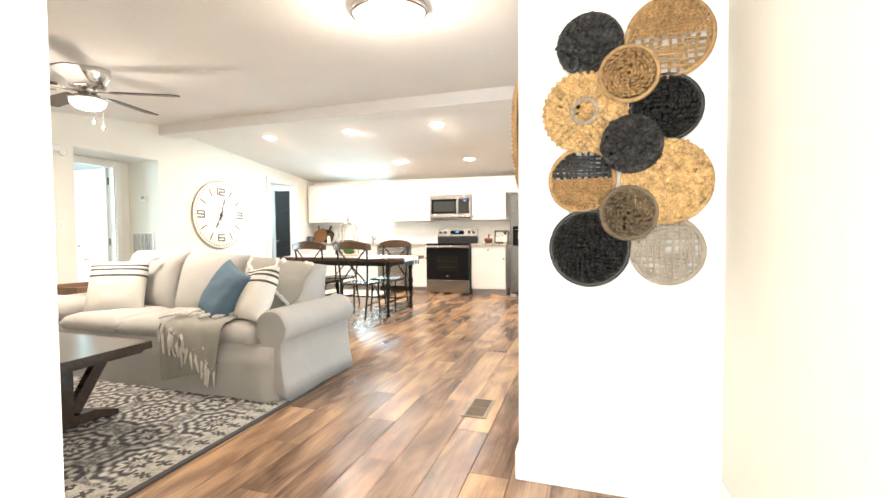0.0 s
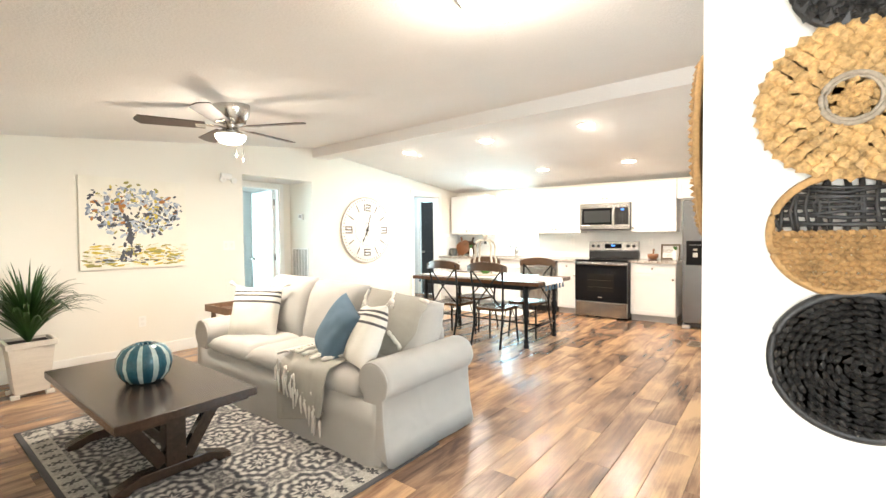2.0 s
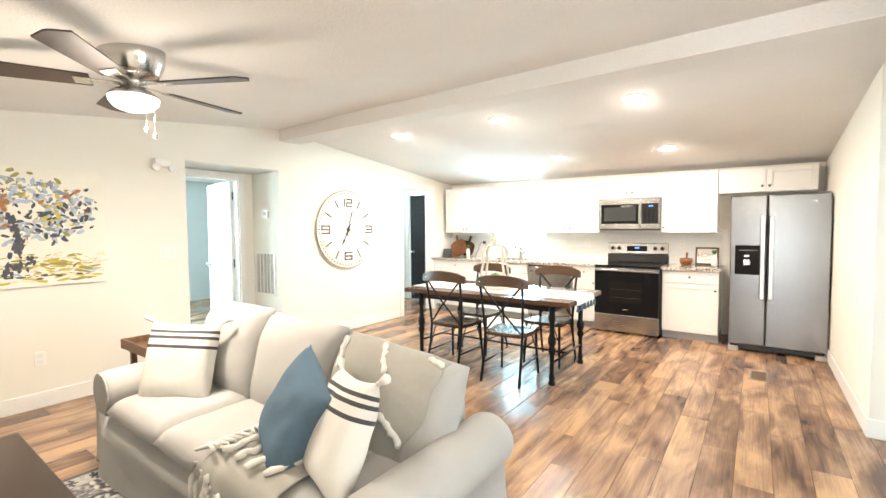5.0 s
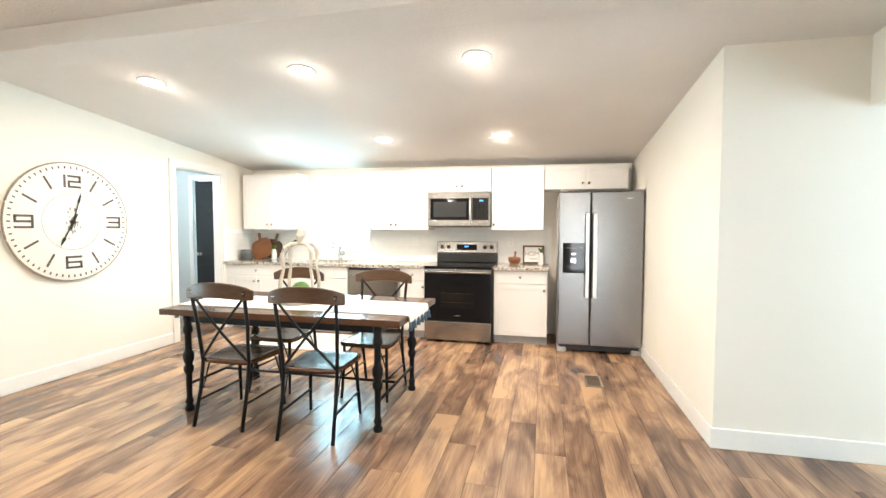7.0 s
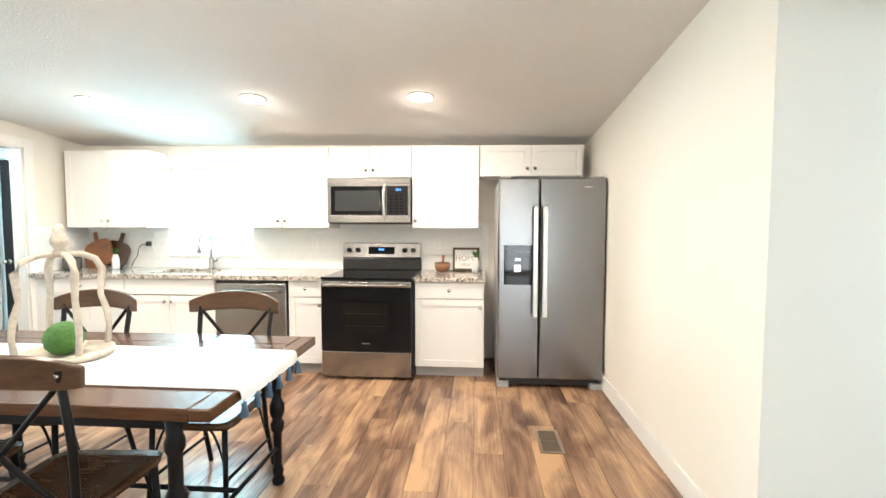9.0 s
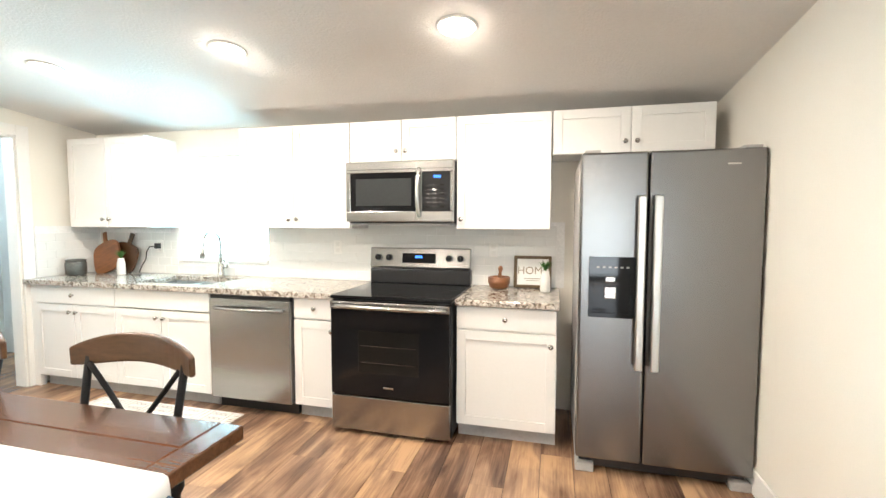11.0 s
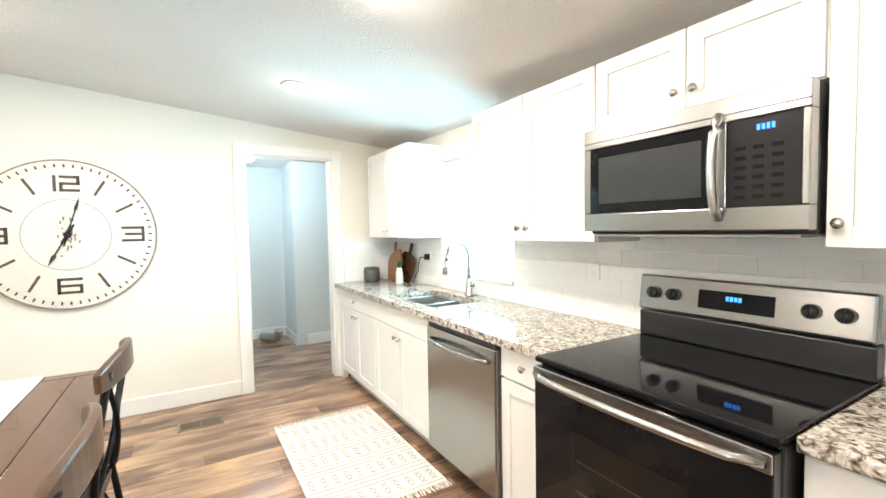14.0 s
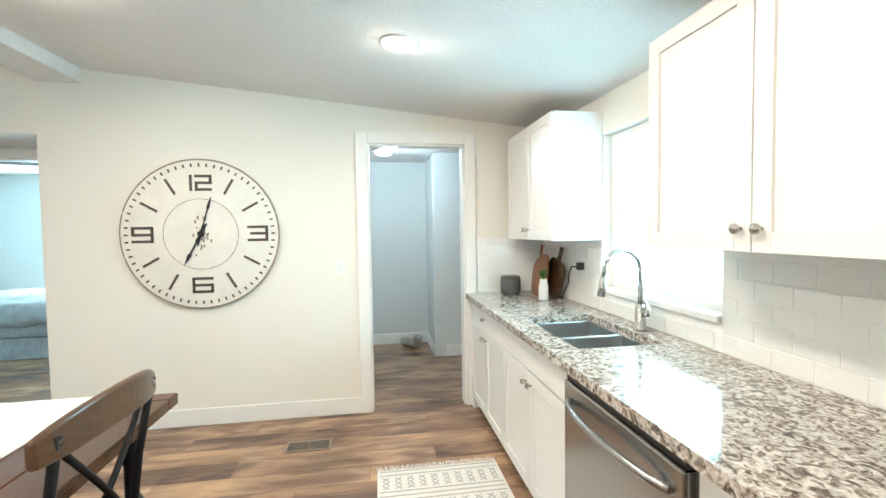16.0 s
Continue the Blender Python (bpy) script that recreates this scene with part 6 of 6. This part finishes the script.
for v in bpy.data.objects["fronds"].data.vertices:
    if v.co.x < -0.22:
        v.co.x = -0.22 + 0.5 * (v.co.x + 0.22)
    if v.co.y < -0.16:
        v.co.y = -0.16 + 0.5 * (v.co.y + 0.16)

# alcove fittings
gr = thing("return_air_grille", pose(-5.90, 4.55, 0.88), "white louvered return air grille", "vent")
boxes("grille_frame", [((-0.21, -0.012, -0.27), (-0.185, 0, 0.27)), ((0.185, -0.012, -0.27), (0.21, 0, 0.27)), ((-0.185, -0.012, -0.27), (0.185, 0, -0.245)), ((-0.185, -0.012, 0.245), (0.185, 0, 0.27))] + [((x - 0.006, -0.012, -0.245), (x + 0.006, 0, 0.245)) for x in (-0.11, -0.037, 0.037, 0.11)], M_TRIM, gr, 0.002)
bm = bmesh.new()
for i in range(38):
    add_box(bm, (-0.185, -0.004, -0.0012), (0.185, 0.006, 0.0012), pose(0, -0.004, -0.24 + 0.013 * i, 35))
tagged(finish("louvers", bm, M_KICK, gr), kind="stuff")
ts = thing("thermostat", pose(-5.86, 4.55, 1.62), "small white wall thermostat", "thermostat")
box("thermostat_case", (-0.06, -0.025, -0.045), (0.06, 0, 0.045), M_TRIM, ts, 0.006)
box("thermostat_screen", (-0.03, -0.027, -0.01), (0.035, -0.0245, 0.03), M_KICK, ts, 0.001)
al = thing("emergency_light", pose(X0, 3.27, 2.07, 0, 0, 90), "white two-lamp emergency wall light", "wall light")
box("case", (-0.07, -0.05, -0.03), (0.07, 0, 0.05), M_TRIM, al, 0.012)
for x in (-0.07, 0.07):
    lathe("lamp_head", [(0.012, 0), (0.034, -0.01), (0.036, -0.04), (0.028, -0.042), (0, -0.03)], M_TRIM, al, 18, (x, -0.05, -0.04), "y")

# bedroom and hall things
bed = thing("bed", pose(-8.35, 2.25, 0), "bed with rumpled grey quilt", "bed")
box("mattress", (-1.0, -0.7, 0.25), (0.55, 0.9, 0.55), M_GREYBED, bed, 0.06)
bm = cushion_bm(1.75, 1.85, 0.34, 0.22, 30)
for v in bm.verts:
    v.co.z += 0.03 * noise.noise(v.co * 5)
bmesh.ops.transform(bm, matrix=pose(-0.22, 0.1, 0.52), verts=bm.verts[:])
finish("quilt", bm, M_GREYBED, bed, True)
box("bed_base", (-1.0, -0.68, 0.0), (0.52, 0.88, 0.25), M_GREYBED, bed, 0.01)
bf = thing("bedroom_ceiling_fan", pose(-8.3, 3.0, 2.42), "nickel bedroom ceiling fan light", "ceiling fan")
lathe("housing", [(0.10, 0), (0.10, -0.06), (0.05, -0.10), (0.09, -0.14), (0.09, -0.17), (0, -0.17)], M_NICKEL, bf)
lathe("light_bowl", [(0.085, -0.171), (0.07, -0.22), (0, -0.24)], M_LAMPGLASS, bf)
for k in range(5):
    b = box("blade", (0.10, -0.06, -0.004), (0.58, 0.06, 0.004), M_BLADE, bf, 0.003)
    b.matrix_basis = pose(0, 0, -0.12, 0, 0, 72 * k + 10) @ pose(0, 0, 0, 10)
tubes("curtain_rod", [[(-10.1, 1.7, 2.12), (-10.1, 3.6, 2.12)]], 0.012, M_IRON)
setting(bpy.data.objects["curtain_rod"], "dark curtain rod over the bedroom window", "curtain rod")
du = thing("dryer_duct", pose(-7.36, 7.28, 0), "silver flexible dryer duct lying on the floor", "duct")
bm = bmesh.new()
path = [(-0.16, -0.12, 0.055), (-0.08, -0.06, 0.055), (0.0, 0.0, 0.058), (0.07, 0.03, 0.07), (0.11, 0.04, 0.12), (0.12, 0.04, 0.18)]
fine = []
for a, b in zip(path, path[1:]):
    for k in range(6):
        fine.append(Vector(a).lerp(Vector(b), k / 6))
add_tube(bm, fine, [0.050 + 0.006 * (i % 2) for i in range(len(fine))], 18)
finish("duct_hose", bm, M_DUCT, du, True)
hl = thing("hall_ceiling_light", pose(-6.75, 6.95, 2.28), "small lit flush ceiling light in the hall", "ceiling light")
lathe("base", [(0.10, 0), (0.10, -0.02), (0.09, -0.025), (0, -0.025)], M_NICKEL, hl)
lathe("glass", [(0.09, -0.026), (0.08, -0.06), (0, -0.08)], M_LAMPGLASS, hl)

# ---- floor planks, tiles ----
PW, PL = 0.182, 1.22


def shared_box(name, size, mat, bevel):
    bm = bmesh.new()
    x, y, z = size[0] / 2, size[1] / 2, size[2]
    b = bevel
    low = [bm.verts.new((sx * x, sy * y, 0)) for sx, sy in ((-1, -1), (1, -1), (1, 1), (-1, 1))]
    midr = [bm.verts.new((sx * x, sy * y, z - b)) for sx, sy in ((-1, -1), (1, -1), (1, 1), (-1, 1))]
    topr = [bm.verts.new((sx * (x - b), sy * (y - b), z)) for sx, sy in ((-1, -1), (1, -1), (1, 1), (-1, 1))]
    for a, c in ((low, midr), (midr, topr)):
        for k in range(4):
            bm.faces.new((a[k], a[(k + 1) % 4], c[(k + 1) % 4], c[k]))
    bm.faces.new(topr)
    me = bpy.data.meshes.new(name)
    bm.to_mesh(me)
    bm.free()
    me.materials.append(mat)
    return me


plank_meshes = {}


def plank_mesh(length, width):
    key = (round(length, 2), round(width, 2))
    if key not in plank_meshes:
        plank_meshes[key] = shared_box("plank", (key[1] - 0.0006, key[0] - 0.0006, 0.0085), M_PLANK, 0.0008)
    return plank_meshes[key]


rnd = random.Random(21)
count = 0
x = -5.70
col = 0
while x < 0.60:
    y = 0.30 - (0.41 * col % PL)
    if x + PW > -0.75:
        y -= 1.2
    while y < 8.23:
        y2 = min(y + PL, 8.24)
        lo = 0.26 if x + PW < -0.74 else -1.3
        y1 = max(y, lo)
        if y2 - y1 > 0.03 and not (x > -0.15 and (y1 > 5.5)):
            L = math.ceil((y2 - y1) / 0.05) * 0.05 if y2 - y1 < PL - 0.01 else PL
            ob = new("plank", plank_mesh(L, PW))
            ob.parent = floor
            ob.location = (x + PW / 2, (y2 - L / 2) if y < lo else (y1 + L / 2), -0.0085)
            count += 1
        y += PL
    x += PW
    col += 1
# hall, bedroom and side room planks, past the nearest ones, in one part
bm = bmesh.new()
for x0, x1, ya, yb in ((-7.7, -5.70, 6.2, 8.23), (-10.2, -5.70, 0.7, 6.08), (0.672, 2.6, 2.5, 5.43)):
    x, col = x0, 0
    while x < x1 - 0.02:
        w = min(PW, x1 - x)
        y = ya - (0.37 * col % PL)
        while y < yb:
            a, b = max(y, ya), min(y + PL, yb)
            if b - a > 0.03:
                add_box(bm, (x + 0.001, a + 0.001, -0.0085), (x + w - 0.001, b - 0.001, 0))
            y += PL
        x += w
        col += 1
tagged(finish("far_planks", bm, M_PLANK, floor), kind="stuff")

bs = setting(boxes("backsplash", [((X0 + 0.0085, Y1 - 0.0085, 0.917), (-4.63, Y1, 1.36)), ((-4.63, Y1 - 0.0085, 0.917), (-3.69, Y1, 1.035)), ((-3.69, Y1 - 0.0085, 0.917), (-1.20, Y1, 1.40)), ((X0, 7.66, 0.917), (X0 + 0.0085, Y1, 1.36))], M_GROUT, bevel=0), "white glazed subway tile backsplash", "backsplash")
TW, TH = 0.152, 0.076
tile = shared_box("tile", (TW - 0.003, TH - 0.003, 0.008), M_TILE, 0.0015)
half_tile = shared_box("tile", (TW / 2 - 0.003, TH - 0.003, 0.008), M_TILE, 0.0015)


def lay(x0, x1, z0, z1, m, shift):
    k = 0
    z = 0.918
    while z + TH <= z1 + 0.02:
        if z >= z0 - 0.01:
            x = x0
            if (k + shift) % 2:
                t = new("tile", half_tile)
                t.parent, t.matrix_basis = bs, m @ pose(x + TW / 4, z + TH / 2, 0.002)
                x += TW / 2
            while x + TW / 2 <= x1 + 0.001:
                full = x + TW <= x1 + 0.001
                t = new("tile", tile if full else half_tile)
                t.parent, t.matrix_basis = bs, m @ pose(x + (TW / 2 if full else TW / 4), z + TH / 2, 0.002)
                x += TW if full else TW / 2
        z += TH
        k += 1


NORTH = pose(0, Y1, 0, 90, 0, 0)
lay(-5.565, -4.64, 0.918, 1.34, NORTH, 0)
lay(-4.64, -3.69, 0.918, 1.0, NORTH, 0)
lay(-3.69, -1.20, 0.918, 1.36, NORTH, 1)
lay(7.665, 8.22, 0.918, 1.34, pose(X0, 0, 0, 90, 0, 90), 0)
